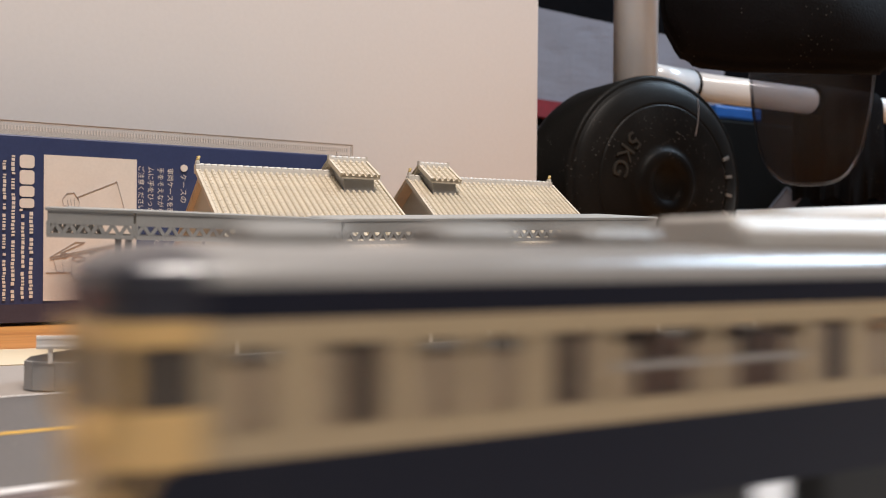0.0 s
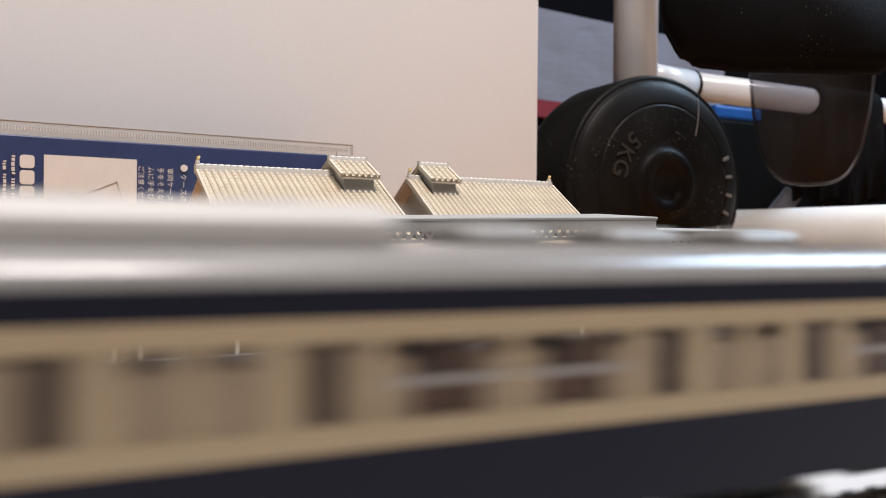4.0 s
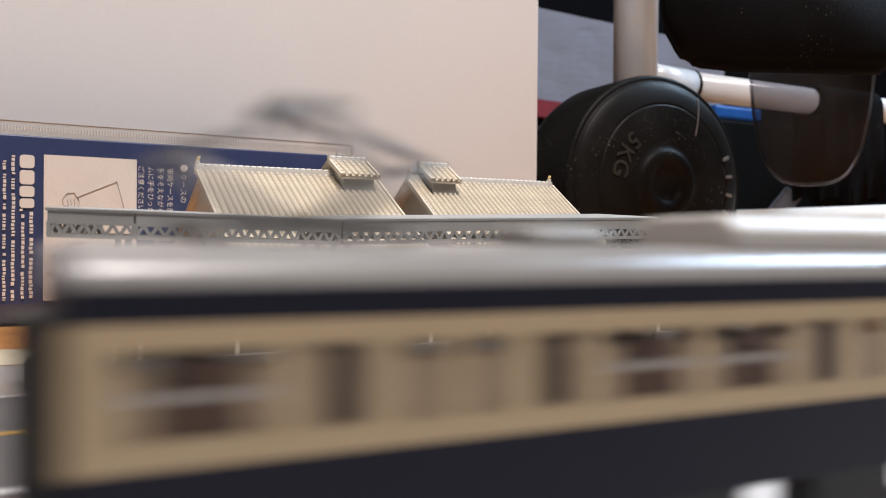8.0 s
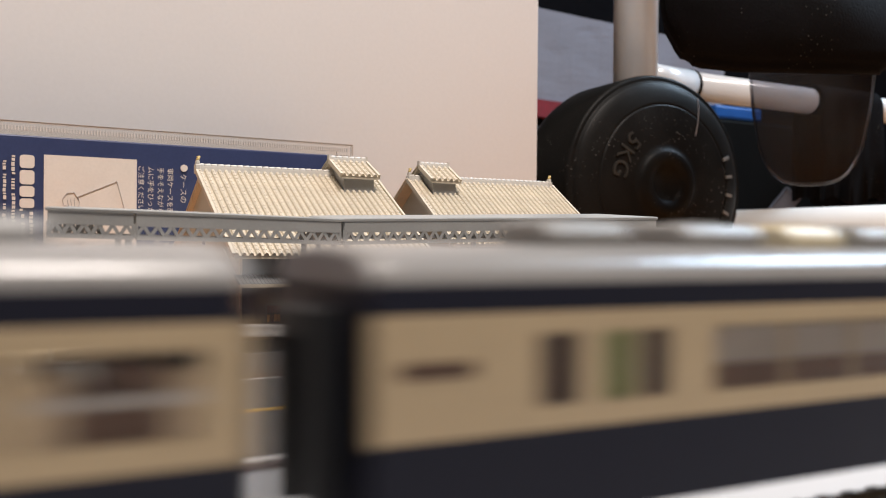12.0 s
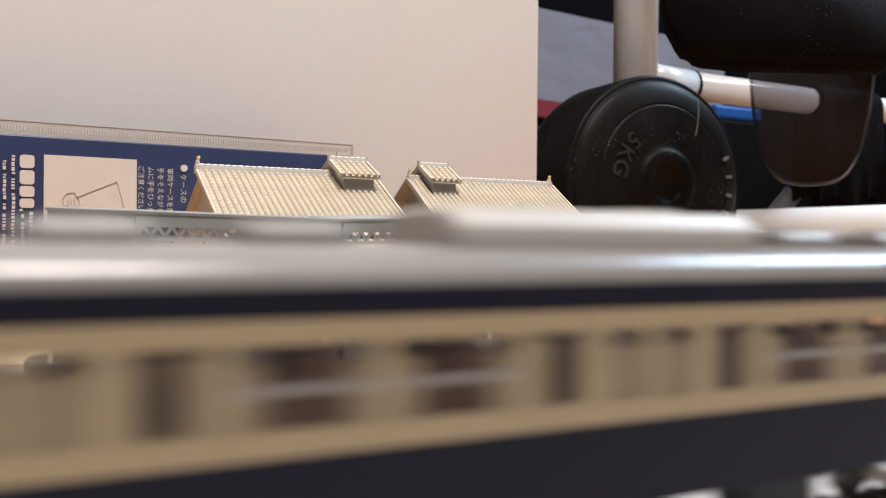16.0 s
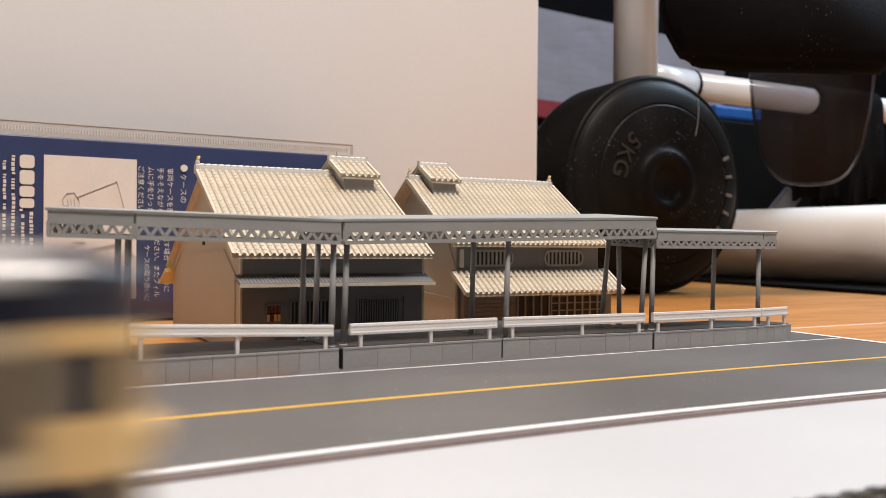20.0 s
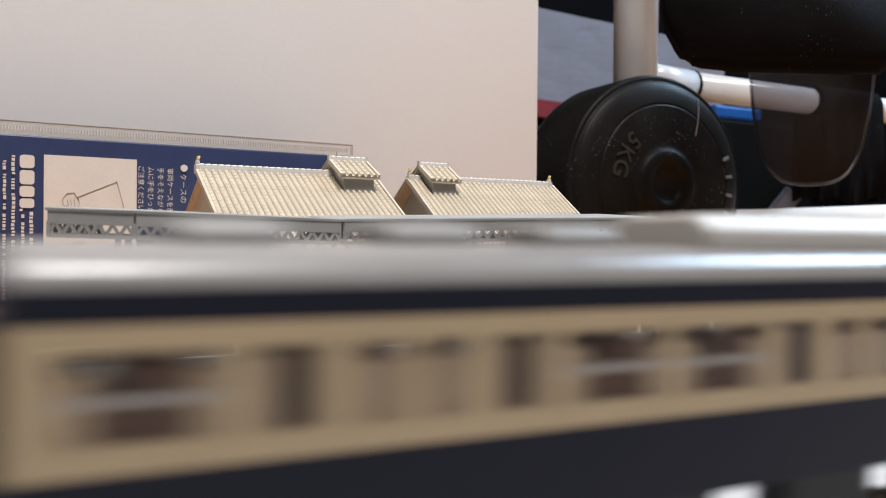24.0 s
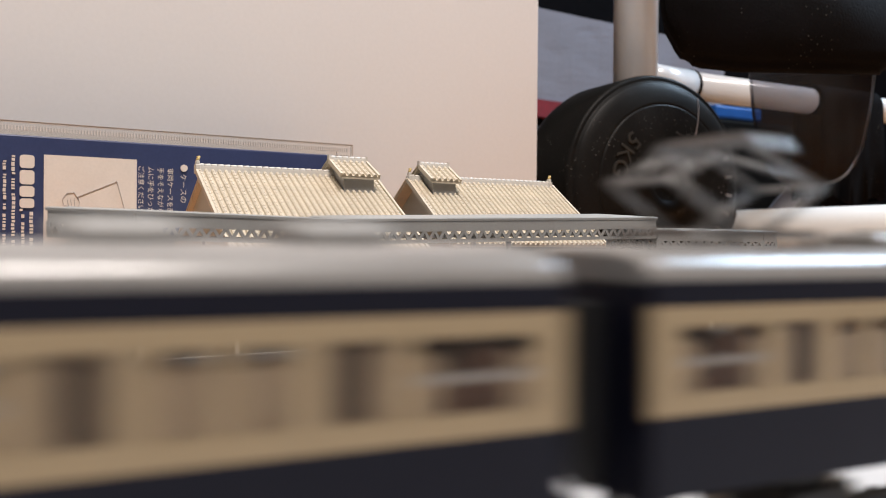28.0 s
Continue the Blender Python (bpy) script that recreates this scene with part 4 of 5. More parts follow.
def embossed(body, radius, start, size, mat, turn_in=0.0):
    """Raised letters set round the face; start in degrees, the letters' heads pointing inwards or outwards by turn_in."""
    for i, ch in enumerate(body):
        data = bpy.data.curves.new("letter", "FONT")
        data.body, data.size, data.extrude, data.align_x = ch, 1.0, 0.06, "CENTER"
        tmp = bpy.data.objects.new("letter", data)
        scene.collection.objects.link(tmp)
        bpy.context.view_layer.update()
        me = bpy.data.meshes.new_from_object(tmp.evaluated_get(bpy.context.evaluated_depsgraph_get()))
        bpy.data.objects.remove(tmp)
        ang = radians(start + i * 16)
        m = (Matrix.Translation((radius * math.cos(ang), radius * math.sin(ang), 0.0068)) @ Matrix.Rotation(ang + math.pi / 2 + radians(turn_in), 4, "Z")
             @ Matrix.Diagonal((size, size, 0.009, 1)))
        me.transform(m)
        me.materials.clear()
        me.materials.append(mat)
        part("embossed_letter", me, mat, weight)


# Raised letters paler than the vinyl: light on their edges put into colour.
EMB = material("lightened_raised_vinyl", (0.032, 0.031, 0.028), 0.3, vary=0.3, scale=200)
# Bars of the mark, much paler than the rest of the vinyl.
PALEMARK = material("pale_raised_vinyl", (0.20, 0.19, 0.175), 0.4, vary=0.3, scale=300)
embossed("5KG", 0.0420, 135, 0.0160, EMB, 0)
bm = B()
for k in range(5):
    a = radians(20 - 13 * k)
    m = Matrix.Translation((0.054 * math.cos(a), 0.054 * math.sin(a), 0.0050)) @ Matrix.Rotation(a, 4, "Z") @ Matrix.Rotation(radians(15), 4, "Y")
    box(bm, -0.0034, 0.0034, -0.0010, 0.0010, 0, 0.0011, m)
part("embossed_mark", bm, PALEMARK, weight, "pale raised bars of an unreadable mark")
bm = B()
m = Matrix.Translation((0.0665, -0.022, -0.004)) @ Matrix.Rotation(radians(-20), 4, "Z") @ Matrix.Rotation(radians(38), 4, "Y")
box(bm, -0.004, 0.004, -0.006, 0.006, 0, 0.0009, m)
part("badge", bm, EMB, weight)
# thin worn scratch on the rim
bm = B()
SCRATCH = ((0.0300, 0.0572, 0.0015), (0.0285, 0.0505, 0.0042), (0.0262, 0.0415, 0.0064), (0.0240, 0.0320, 0.0066))
for a, b in zip(SCRATCH, SCRATCH[1:]):
    bar(bm, a, b, 0.00028, 0.0005)
part("scratch", bm, INKDARK, weight, "pale worn scratch")

# ---- pipe rack ----
rack = thing("pipe_rack", "white coated steel pipe rack with a tee joint", "rack")
bm = B()
tube(bm, (0.4205, 0.578, 0.0), (0.4205, 0.578, 0.72), 0.0169, seg=40)
part("upright_pipe", bm, PIPE, rack)
bm = B()
D1 = Vector((0.303, 0.03, 0.0)).normalized()
P0 = Vector((0.422, 0.578, 0.160))
tube(bm, P0 + D1 * 0.005, P0 + D1 * 0.055, 0.0135, 0.0125, seg=32)
part("tee_joint", bm, PIPE, rack)
bm = B()
tube(bm, P0 + D1 * 0.055, P0 + D1 * 0.0575, 0.0128, seg=32)
part("black_ring", bm, RUBBER, rack)
bm = B()
tube(bm, P0 + D1 * 0.0575, P0 + D1 * 0.62, 0.0112, seg=32)
part("cross_pipe", bm, PIPE, rack)
bm = B()
tube(bm, P0 + D1 * 0.62 + Vector((0, 0, -0.16)), P0 + D1 * 0.62 + Vector((0, 0, 0.5)), 0.0164, seg=32)
part("upright_pipe", bm, PIPE, rack)

# ---- dark clutter on the right ----
# black cloth folded over the cross pipe
bm = B()
rows = []
for k in range(21):
    q = 0.199 + 0.084 * k / 20
    fold = 0.0035 * math.sin(k * 1.1) + 0.002 * math.sin(k * 2.7 + 1)
    low = -0.088 + 0.004 * math.sin(k * 0.45)
    sec = [(-0.0150 - fold, low), (-0.0165 - fold * 0.6, -0.045)]
    sec += [(-0.0150 * math.cos(radians(a)), 0.0150 * math.sin(radians(a))) for a in range(0, 181, 20)]
    sec += [(0.0160 + fold * 0.6, -0.045), (0.0150 + fold, low), (0.0130, low), (0.0130, -0.012), (-0.0130, -0.012), (-0.0130, low)]
    across = Vector((-D1.y, D1.x, 0))
    rows.append([bm.verts.new(P0 + D1 * q + across * u + Vector((0, 0, z))) for u, z in sec])
for a, b in zip(rows, rows[1:]):
    for k in range(len(a)):
        f = bm.faces.new((a[k], a[(k + 1) % len(a)], b[(k + 1) % len(a)], b[k]))
        f.smooth = True
bm.faces.new(rows[0][::-1])
bm.faces.new(rows[-1])
single("black_cloth", bm, BAG, "black cloth folded over the cross pipe of the rack", "cloth")
bm = B()
bmesh.ops.create_grid(bm, x_segments=22, y_segments=14, size=0.5)
for v in bm.verts:
    x, y = v.co.x * 0.50, v.co.y * 0.126
    v.co = (x, 0.003 * noise.noise((x * 30, y * 30, 0)), y)
bmesh.ops.solidify(bm, geom=bm.faces, thickness=0.01)
single("grey_cloth", bm, GREYCLOTH, "grey cloth hanging behind the dumbbell", "cloth", pose(0.71, 1.094, 0.2915, 0, 4, 0))
bm = B()
box(bm, -0.2, 0.2, -0.006, 0.006, -0.012, 0.012)
single("red_strip", bm, RED, "dark red strip behind the dumbbell", "strip", pose(0.62, 1.096, 0.2215, 0, 3, 0))

bm = B()
prev = None
BAG_ROWS = ((0.375, 0.003), (0.381, 0.0), (0.388, 0.001), (0.396, 0.004), (0.402, 0.008))
for j, (y, rise) in enumerate(BAG_ROWS):
    sec = [(0.2905, 0.188), (0.2910, 0.160), (0.2935, 0.1465), (0.3010, 0.1370), (0.3075, 0.1275 + rise * 0.5), (0.316, 0.1255 + rise), (0.342, 0.1256 + rise),
           (0.381, 0.1285 + rise), (0.415, 0.1308 + rise), (0.455, 0.1338 + rise), (0.464, 0.145 + rise), (0.466, 0.188)]
    ringv = [bm.verts.new((x * y / 0.38 + 0.0015 * math.sin(40 * x + j), y, z)) for x, z in sec]
    if prev:
        for k in range(len(sec)):
            bm.faces.new((prev[k], prev[(k + 1) % len(sec)], ringv[(k + 1) % len(sec)], ringv[k]))
    else:
        bm.faces.new(ringv)
    prev = ringv
bm.faces.new(prev[::-1])
bmesh.ops.recalc_face_normals(bm, faces=bm.faces)
bmesh.ops.bevel(bm, geom=[e for e in bm.edges if e.calc_face_angle(0) > 0.7], offset=0.004, segments=3, affect="EDGES")
for f in bm.faces:
    f.smooth = True
bag = thing("black_bag", "black fabric bag hanging from the pipe rack", "bag")
part("bag_body", bm, BAG, bag)
bm = B()
bar(bm, (0.36, 0.398, 0.184), (0.4205, 0.562, 0.285), 0.02, 0.003)
part("bag_strap", bm, BAG, bag)

bm = B()
prof = [(0.0, -0.0668), (0.0070, -0.0666), (0.0125, -0.0658), (0.0175, -0.0640), (0.0218, -0.0608), (0.0250, -0.0565), (0.0280, -0.0510), (0.0312, -0.042),
        (0.0352, -0.02), (0.0398, 0.030), (0.0388, 0.030), (0.0342, -0.02), (0.0302, -0.0415), (0.0271, -0.0505), (0.0242, -0.0558), (0.0212, -0.0598),
        (0.0171, -0.0630), (0.0122, -0.0648), (0.0068, -0.0656), (0.0, -0.0658)]
lathe(bm, prof, 56)
cup = thing("clear_cup", "clear plastic cup with a rounded base under the bag", "cup", pose(0.445, 0.427, 0.1365))
part("cup_wall", bm, CUP, cup)
bm = B()
lathe(bm, [(0.0384, 0.0300), (0.0402, 0.0300), (0.0402, 0.0275), (0.0390, 0.0270), (0.0384, 0.0300)], 56)
part("cup_rim", bm, CUP, cup)
bm = B()
box(bm, -0.024, 0.024, -0.02, 0.03, -0.0006, 0.149)
soften(bm, 0.003, 2)
single("black_box", bm, RUBBER, "small black box standing behind the paper roll", "box", pose(0.745, 0.668, 0.0, 0, 0, -30))
# Added stand under the blue box; its black passes for the shade there.
bm = B()
box(bm, -0.10, 0.10, -0.03, 0.03, -0.0006, 0.1599)
soften(bm, 0.003, 2)
single("black_box", bm, RUBBER, "black box added as a stand for the blue box, filling the shade there", "box", pose(0.672, 0.752, 0.0, 0, 0, 5))
bm = B()
box(bm, -0.008, 0.008, -0.002, 0.002, 0.0, 0.05)
box(bm, -0.0095, -0.008, -0.004, 0.004, 0.0, 0.05)
soften(bm, 0.0006, 1)
single("grey_bracket", bm, GREYCLOTH, "grey metal bracket leaning among the clutter", "bracket", pose(0.628, 0.662, 0.043, 0, 38, -30))
bm = B()
box(bm, -0.055, 0.012, -0.03, 0.03, 0.0, 0.014)
soften(bm, 0.003, 2)
single("blue_box", bm, BLUE, "blue plastic box on the rack behind the pipe", "box", pose(0.672, 0.752, 0.160, 0, 0, 5))
bm = B()
box(bm, -0.09, 0.09, -0.03, 0.03, -0.0006, 0.06)
soften(bm, 0.004, 2)
single("red_cloth", bm, RED, "dark red folded cloth behind the paper roll", "cloth", pose(0.80, 0.62, 0.0, 0, 0, 0))
bm = B()
box(bm, -0.05, 0.05, -0.05, 0.05, 0.0, 0.012)
soften(bm, 0.002, 2)
single("wooden_block", bm, SHELFWOOD, "pale wooden block lying on folded cloth", "block", pose(0.83, 0.60, 0.0604, 0, 0, 10))
for k, (cx, cy, cz, r) in enumerate(((0.78, 0.60, 0.085, 0.012), (0.79, 0.61, 0.105, 0.012), (0.795, 0.60, 0.095, 0.016), (0.775, 0.62, 0.125, 0.010))):
    bm = B()
    pts = [Vector((cx + r * math.cos(a * 0.7 + k), cy + 0.004 * math.sin(a * 2.1), cz + r * math.sin(a * 0.7 + k) * 0.8)) for a in range(10)]
    rings = []
    for i, p in enumerate(pts):
        d = (pts[min(9, i + 1)] - pts[max(0, i - 1)]).normalized()
        s1 = d.orthogonal().normalized()
        s2 = d.cross(s1)
        rings.append([bm.verts.new(p + (s1 * math.cos(j * math.tau / 8) + s2 * math.sin(j * math.tau / 8)) * 0.0022) for j in range(8)])
    for a, b in zip(rings, rings[1:]):
        for j in range(8):
            bm.faces.new((a[j], a[(j + 1) % 8], b[(j + 1) % 8], b[j]))
    single("blue_cable", bm, BLUE, "coil of blue cable among the clutter", "cable", group="loose cables")

# ---- white paper roll on a black mat ----
bm = B()
prism(bm, [(0.505, 0.345), (0.655, 0.345), (0.640, 0.700), (0.529, 0.700)], -0.0006, 0.0025)
soften(bm, 0.0008, 2)
single("black_mat", bm, RUBBER, "thin black mat lying under the paper roll", "mat")
bm = B()
A0, A1 = Vector((0.5818, 0.705, 0.0335)), Vector((0.6194, 0.330, 0.0335))
tube(bm, A0, A1, 0.0310, seg=72)
roll = thing("paper_roll", "thick white paper roll lying on a black mat", "paper roll")
part("rolled_paper", bm, ROLL, roll)
AX = (A1 - A0).normalized()
bm = B()
tube(bm, A0 - AX * 0.0005, A0 + AX * 0.004, 0.0220, seg=48)
part("roll_core", bm, SHELFWOOD, roll)
bm = B()
tube(bm, A1 - AX * 0.004, A1 + AX * 0.0005, 0.0220, seg=48)
part("roll_core", bm, SHELFWOOD, roll)
# ---- track loop round the camera ----
PITCH = 0.1365
LAP = 11.656 * PITCH
TRACK_Y = 0.0595
SKEW = Matrix.Rotation(radians(3.70), 4, "Z")
X_LEFT, X_RIGHT = -0.12, 0.20
RADIUS = (LAP - 2 * (X_RIGHT - X_LEFT)) / math.tau


def on_oval(q):
    """Place and heading angle at q metres of travel; q = 0 is x = 0 on the near straight, travel goes towards -x."""
    q = (q + X_RIGHT) % LAP
    straight, bend = X_RIGHT - X_LEFT, math.pi * RADIUS
    if q < straight:
        return Vector((X_RIGHT - q, TRACK_Y, 0)), math.pi
    q -= straight
    if q < bend:
        a = q / RADIUS
        return Vector((X_LEFT - RADIUS * math.sin(a), TRACK_Y - RADIUS + RADIUS * math.cos(a), 0)), math.pi + a
    q -= bend
    if q < straight:
        return Vector((X_LEFT + q, TRACK_Y - 2 * RADIUS, 0)), math.tau
    q -= straight
    a = q / RADIUS
    return Vector((X_RIGHT + RADIUS * math.sin(a), TRACK_Y - RADIUS - RADIUS * math.cos(a), 0)), math.tau + a


def on_track(q):
    p, a = on_oval(q)
    return SKEW @ p, a + radians(3.70)


def along_track(section, count=240):
    bm = B()
    rows = []
    for k in range(count):
        p, a = on_track(LAP * k / count)
        side = Vector((-math.sin(a), math.cos(a), 0))
        rows.append([bm.verts.new(p + side * y * MM + Vector((0, 0, z * MM))) for y, z in section])
    n = len(section)
    for a, b in zip(rows, rows[1:] + rows[:1]):
        for k in range(n):
            bm.faces.new((a[k], b[k], b[(k + 1) % n], a[(k + 1) % n]))
    return bm


track = thing("railway_track", "model railway track with dark sleepers and bright rails on a roadbed", "track", kind="structure")
part("roadbed", along_track([(-9.25, 0.05), (-7.7, 3.7), (7.7, 3.7), (9.25, 0.05)]), BEDSIDE, track)
part("ballast_top", along_track([(-7.6, 3.5), (-7.6, 3.95), (7.6, 3.95), (7.6, 3.5)]), BALLAST, track)
for side in (-1, 1):
    c = side * 4.65
    part("rail", along_track([(c - 0.75, 4.3), (c - 0.75, 4.45), (c - 0.2, 4.5), (c - 0.2, 4.75), (c - 0.4, 4.8), (c - 0.4, 5.0),
                              (c + 0.4, 5.0), (c + 0.4, 4.8), (c + 0.2, 4.75), (c + 0.2, 4.5), (c + 0.75, 4.45), (c + 0.75, 4.3)]), STEEL, track)
bm = B()
box(bm, -0.75 * MM, 0.75 * MM, -7.2 * MM, 7.2 * MM, 3.8 * MM, 4.38 * MM)
SLEEPER_MESH = mesh_of("sleeper", bm, SLEEPER)
bm = B()
COUNT = 392
for k in range(COUNT):
    p, a = on_track(LAP * k / COUNT)
    m = Matrix.Translation(p) @ Matrix.Rotation(a, 4, "Z")
    if p.y > 0.045 and X_LEFT < p.x < X_RIGHT:
        part("sleeper", SLEEPER_MESH, SLEEPER, track, m=m)
    else:
        box(bm, -0.75 * MM, 0.75 * MM, -7.2 * MM, 7.2 * MM, 3.8 * MM, 4.38 * MM, m)
tagged(part("far_sleepers", bm, SLEEPER, track), kind="stuff")


# ---- the train: eleven cars ----
HALF, WIDE = 64.5, 9.65
ROOF_HALF = [(9.62, 28.1), (9.62, 28.4), (9.55, 28.85), (9.35, 29.3), (9.0, 29.7), (8.5, 30.05), (7.8, 30.37), (6.8, 30.63), (5.4, 30.85), (3.2, 31.0)]
ROOF_SEC = [(-y, z) for y, z in ROOF_HALF] + [(0.0, 31.05)] + ROOF_HALF[::-1]
# window openings of half a car, from its end: (start, end, kind); wide windows have a sash bar and a seat behind them
LOCAL_HALF = [(2.5, 11.4, "sash"), (12.7, 17.3, "narrow"), (19.0, 22.5, "door"), (23.5, 27.0, "door"), (28.7, 33.3, "narrow"),
              (34.4, 43.2, "sash"), (44.3, 53.1, "sash"), (54.2, 58.8, "narrow"), (60.5, 64.0, "door")]
GREEN_CAR = ([(12.0, 15.3, "strip"), (17.2, 20.2, "green"), (20.7, 23.3, "strip")] + [(27.6 + 7.73 * k, 35.03 + 7.73 * k, "seat") for k in range(11)]
             + [(115.0, 117.6, "strip"), (119.2, 122.2, "green")])
LOCAL_WINDOWS = [(a - HALF, b - HALF, k) for a, b, k in LOCAL_HALF]
LOCAL_WINDOWS += [(-b, -a, k) for a, b, k in LOCAL_WINDOWS[::-1]]
GREEN_WINDOWS = [(a - HALF, b - HALF, k) for a, b, k in GREEN_CAR]
SILL, HEAD = 20.3, 25.1


def car_body(car, windows, cab=0, trim=0.0):
    """Shell with real window openings on both sides. cab: -1 or 1 for the end that carries a driving cab."""
    x0 = -HALF + (6.0 + trim if cab == -1 else 0)
    x1 = HALF - (6.0 + trim if cab == 1 else 0)
    for side in (-1, 1):
        ya, yb = sorted((side * 8.95, side * WIDE))
        bm = B()
        box(bm, x0 * MM, x1 * MM, ya * MM, yb * MM, 12.7 * MM, 18.65 * MM)
        lower = part("lower_side", bm, NAVY, car, "dark navy lower body side")
        bm = B()
        box(bm, x0 * MM, x1 * MM, ya * MM, yb * MM, 18.65 * MM, SILL * MM)
        box(bm, x0 * MM, x1 * MM, ya * MM, yb * MM, HEAD * MM, 26.6 * MM)
        last = x0
        for a, b, kind in windows:
            if a > last:
                box(bm, last * MM, a * MM, ya * MM, yb * MM, SILL * MM, HEAD * MM)
            last = b
        box(bm, last * MM, x1 * MM, ya * MM, yb * MM, SILL * MM, HEAD * MM)
        upper = part("window_side", bm, CREAM, car, "cream upper body side")
        for a, b, kind in windows:
            bm = B()
            box(bm, a * MM, b * MM, (side * 9.58 - 0.04) * MM, (side * 9.58 + 0.04) * MM, SILL * MM, HEAD * MM)
            part("window_pane", bm, GLASS, upper)
            if kind == "sash":
                bm = B()
                box(bm, a * MM, b * MM, (side * 9.55 - 0.15) * MM, (side * 9.55 + 0.15) * MM, 22.32 * MM, 22.78 * MM)
                part("sash_bar", bm, SASH, upper)
        if windows[0][2] == "strip" and not cab and windows[2][2] == "strip":
            bm = B()
            box(bm, (-HALF + 1.8) * MM, (-HALF + 7.0) * MM, min(side * WIDE, side * (WIDE + 0.06)) * MM, max(side * WIDE, side * (WIDE + 0.06)) * MM, 22.6 * MM, 23.6 * MM)
            part("side_sign", bm, DOORPOST, upper, "small dark sign bar on the body side")
        bm = B()
        box(bm, x0 * MM, x1 * MM, ya * MM, yb * MM, 26.6 * MM, 28.4 * MM)
        part("cantrail", bm, NAVY, car, "navy band under the roof")
    bm = B()
    r0, r1 = -HALF + (5.0 + trim if cab == -1 else 0), HALF - (5.0 + trim if cab == 1 else 0)
    loops = []
    for inset, drop in ((0.0, 0.9), (0.12, 0.45), (0.45, 0.12), (1.0, 0.0), (2.5, 0.0), (8.0, 0.0)):
        loops.append((r0 + inset, drop))
    loops += [(r0 + r1 - x, drop) for x, drop in loops[::-1]]
    rows = [[bm.verts.new((x * MM, y * (1 - 0.03 * drop) * MM, (28.1 + (z - 28.1) * (1 - 0.3 * drop)) * MM)) for y, z in ROOF_SEC] for x, drop in loops]
    for ra, rb in zip(rows, rows[1:]):
        for k in range(len(ROOF_SEC) - 1):
            bm.faces.new((ra[k], rb[k], rb[k + 1], ra[k + 1])).smooth = True
        bm.faces.new((ra[-1], rb[-1], rb[0], ra[0]))
    bm.faces.new(rows[0])
    bm.faces.new(rows[-1][::-1])
    part("car_roof", bm, ROOFGREY, car)
    bm = B()
    box(bm, (x0 + 1) * MM, (x1 - 1) * MM, -8.9 * MM, 8.9 * MM, 12.8 * MM, 19.0 * MM)
    part("car_floor", bm, TAN, car, "tan floor moulding inside the car")
    for a, b, kind in windows:
        mid = (a + b) / 2
        for s in (-1, 1):
            ya, yb = sorted((s * 2.2, s * 9.40))
            bm = B()
            if kind == "sash":
                low = 22.2 if s < 0 else 20.6
                box(bm, (mid - 2.4) * MM, (mid + 2.4) * MM, ya * MM, yb * MM, 18.9 * MM, low * MM)
                if s < 0:
                    box(bm, (mid - 0.6) * MM, (mid + 2.3) * MM, ya * MM, yb * MM, low * MM, 24.4 * MM)
                    box(bm, (mid - 2.4) * MM, (mid - 1.7) * MM, ya * MM, yb * MM, low * MM, 23.6 * MM)
                part("seat", bm, SEAT, car, "brown box seat behind the window")
            elif kind == "seat":
                box(bm, (a + 0.05) * MM, (b - 0.05) * MM, ya * MM, yb * MM, 18.9 * MM, (22.2 if s < 0 else 21.4) * MM)
                seat = part("seat", bm, SEAT, car, "brown reclining seat behind the window")
                if s < 0:
                    # Added panel fills the upper pane with the pale light seen through it.
                    bm = B()
                    box(bm, (a + 0.05) * MM, (b - 0.05) * MM, (ya + 0.1) * MM, yb * MM, 22.2 * MM, 24.9 * MM)
                    part("upper_pane_fill", bm, PANEFILL, seat, "grey panel standing in for the light seen through the pane")
            elif kind in ("strip", "narrow") and (s < 0 or kind == "strip"):
                ya, yb = sorted((s * 4.6, s * 9.50))
                wide = 1.05 if kind == "narrow" else (b - a) / 2 - 0.1
                at = mid if kind == "strip" else mid - 0.45 * math.copysign(1, mid - 41.5 * round(mid / 41.5))
                box(bm, (at - wide) * MM, (at + wide) * MM, ya * MM, yb * MM, 19.0 * MM, 25.6 * MM)
                part("partition", bm, DOORPOST, car, "brown partition beside the doors")
            elif kind == "green":
                ya, yb = sorted((s * 6.4, s * 9.40))
                box(bm, (a + 0.06) * MM, (b - 0.06) * MM, ya * MM, yb * MM, 19.0 * MM, 25.6 * MM)
                part("deck_moulding", bm, GREENIN, car, "green moulding behind the end door")
            else:
                bm.free()
            fills = {"door": ((a + 0.05, b - 0.05),), "narrow": ((a + 0.05, b - 0.05),), "sash": ((a + 0.05, mid - 2.5), (mid + 2.5, b - 0.05))}.get(kind, ())
            for fa, fb in fills if s < 0 else ():
                ya, yb = sorted((s * 5.6, s * 9.46))
                bm = B()
                box(bm, fa * MM, fb * MM, ya * MM, yb * MM, 19.0 * MM, (24.6 if kind == "narrow" else 24.0) * MM)
                part("wall_panel", bm, TAN, car, "tan interior wall panel")
    for s in (-1, 1):
        ya, yb = sorted((s * 8.55, s * 8.93))
        bm = B()
        last = x0 + 0.8
        for a, b, kind in windows:
            if a > last:
                box(bm, last * MM, a * MM, ya * MM, yb * MM, 19.0 * MM, 26.4 * MM)
            last = b
        box(bm, last * MM, (x1 - 0.8) * MM, ya * MM, yb * MM, 19.0 * MM, 26.4 * MM)
        box(bm, (x0 + 0.8) * MM, (x1 - 0.8) * MM, ya * MM, yb * MM, HEAD * MM, 26.4 * MM)
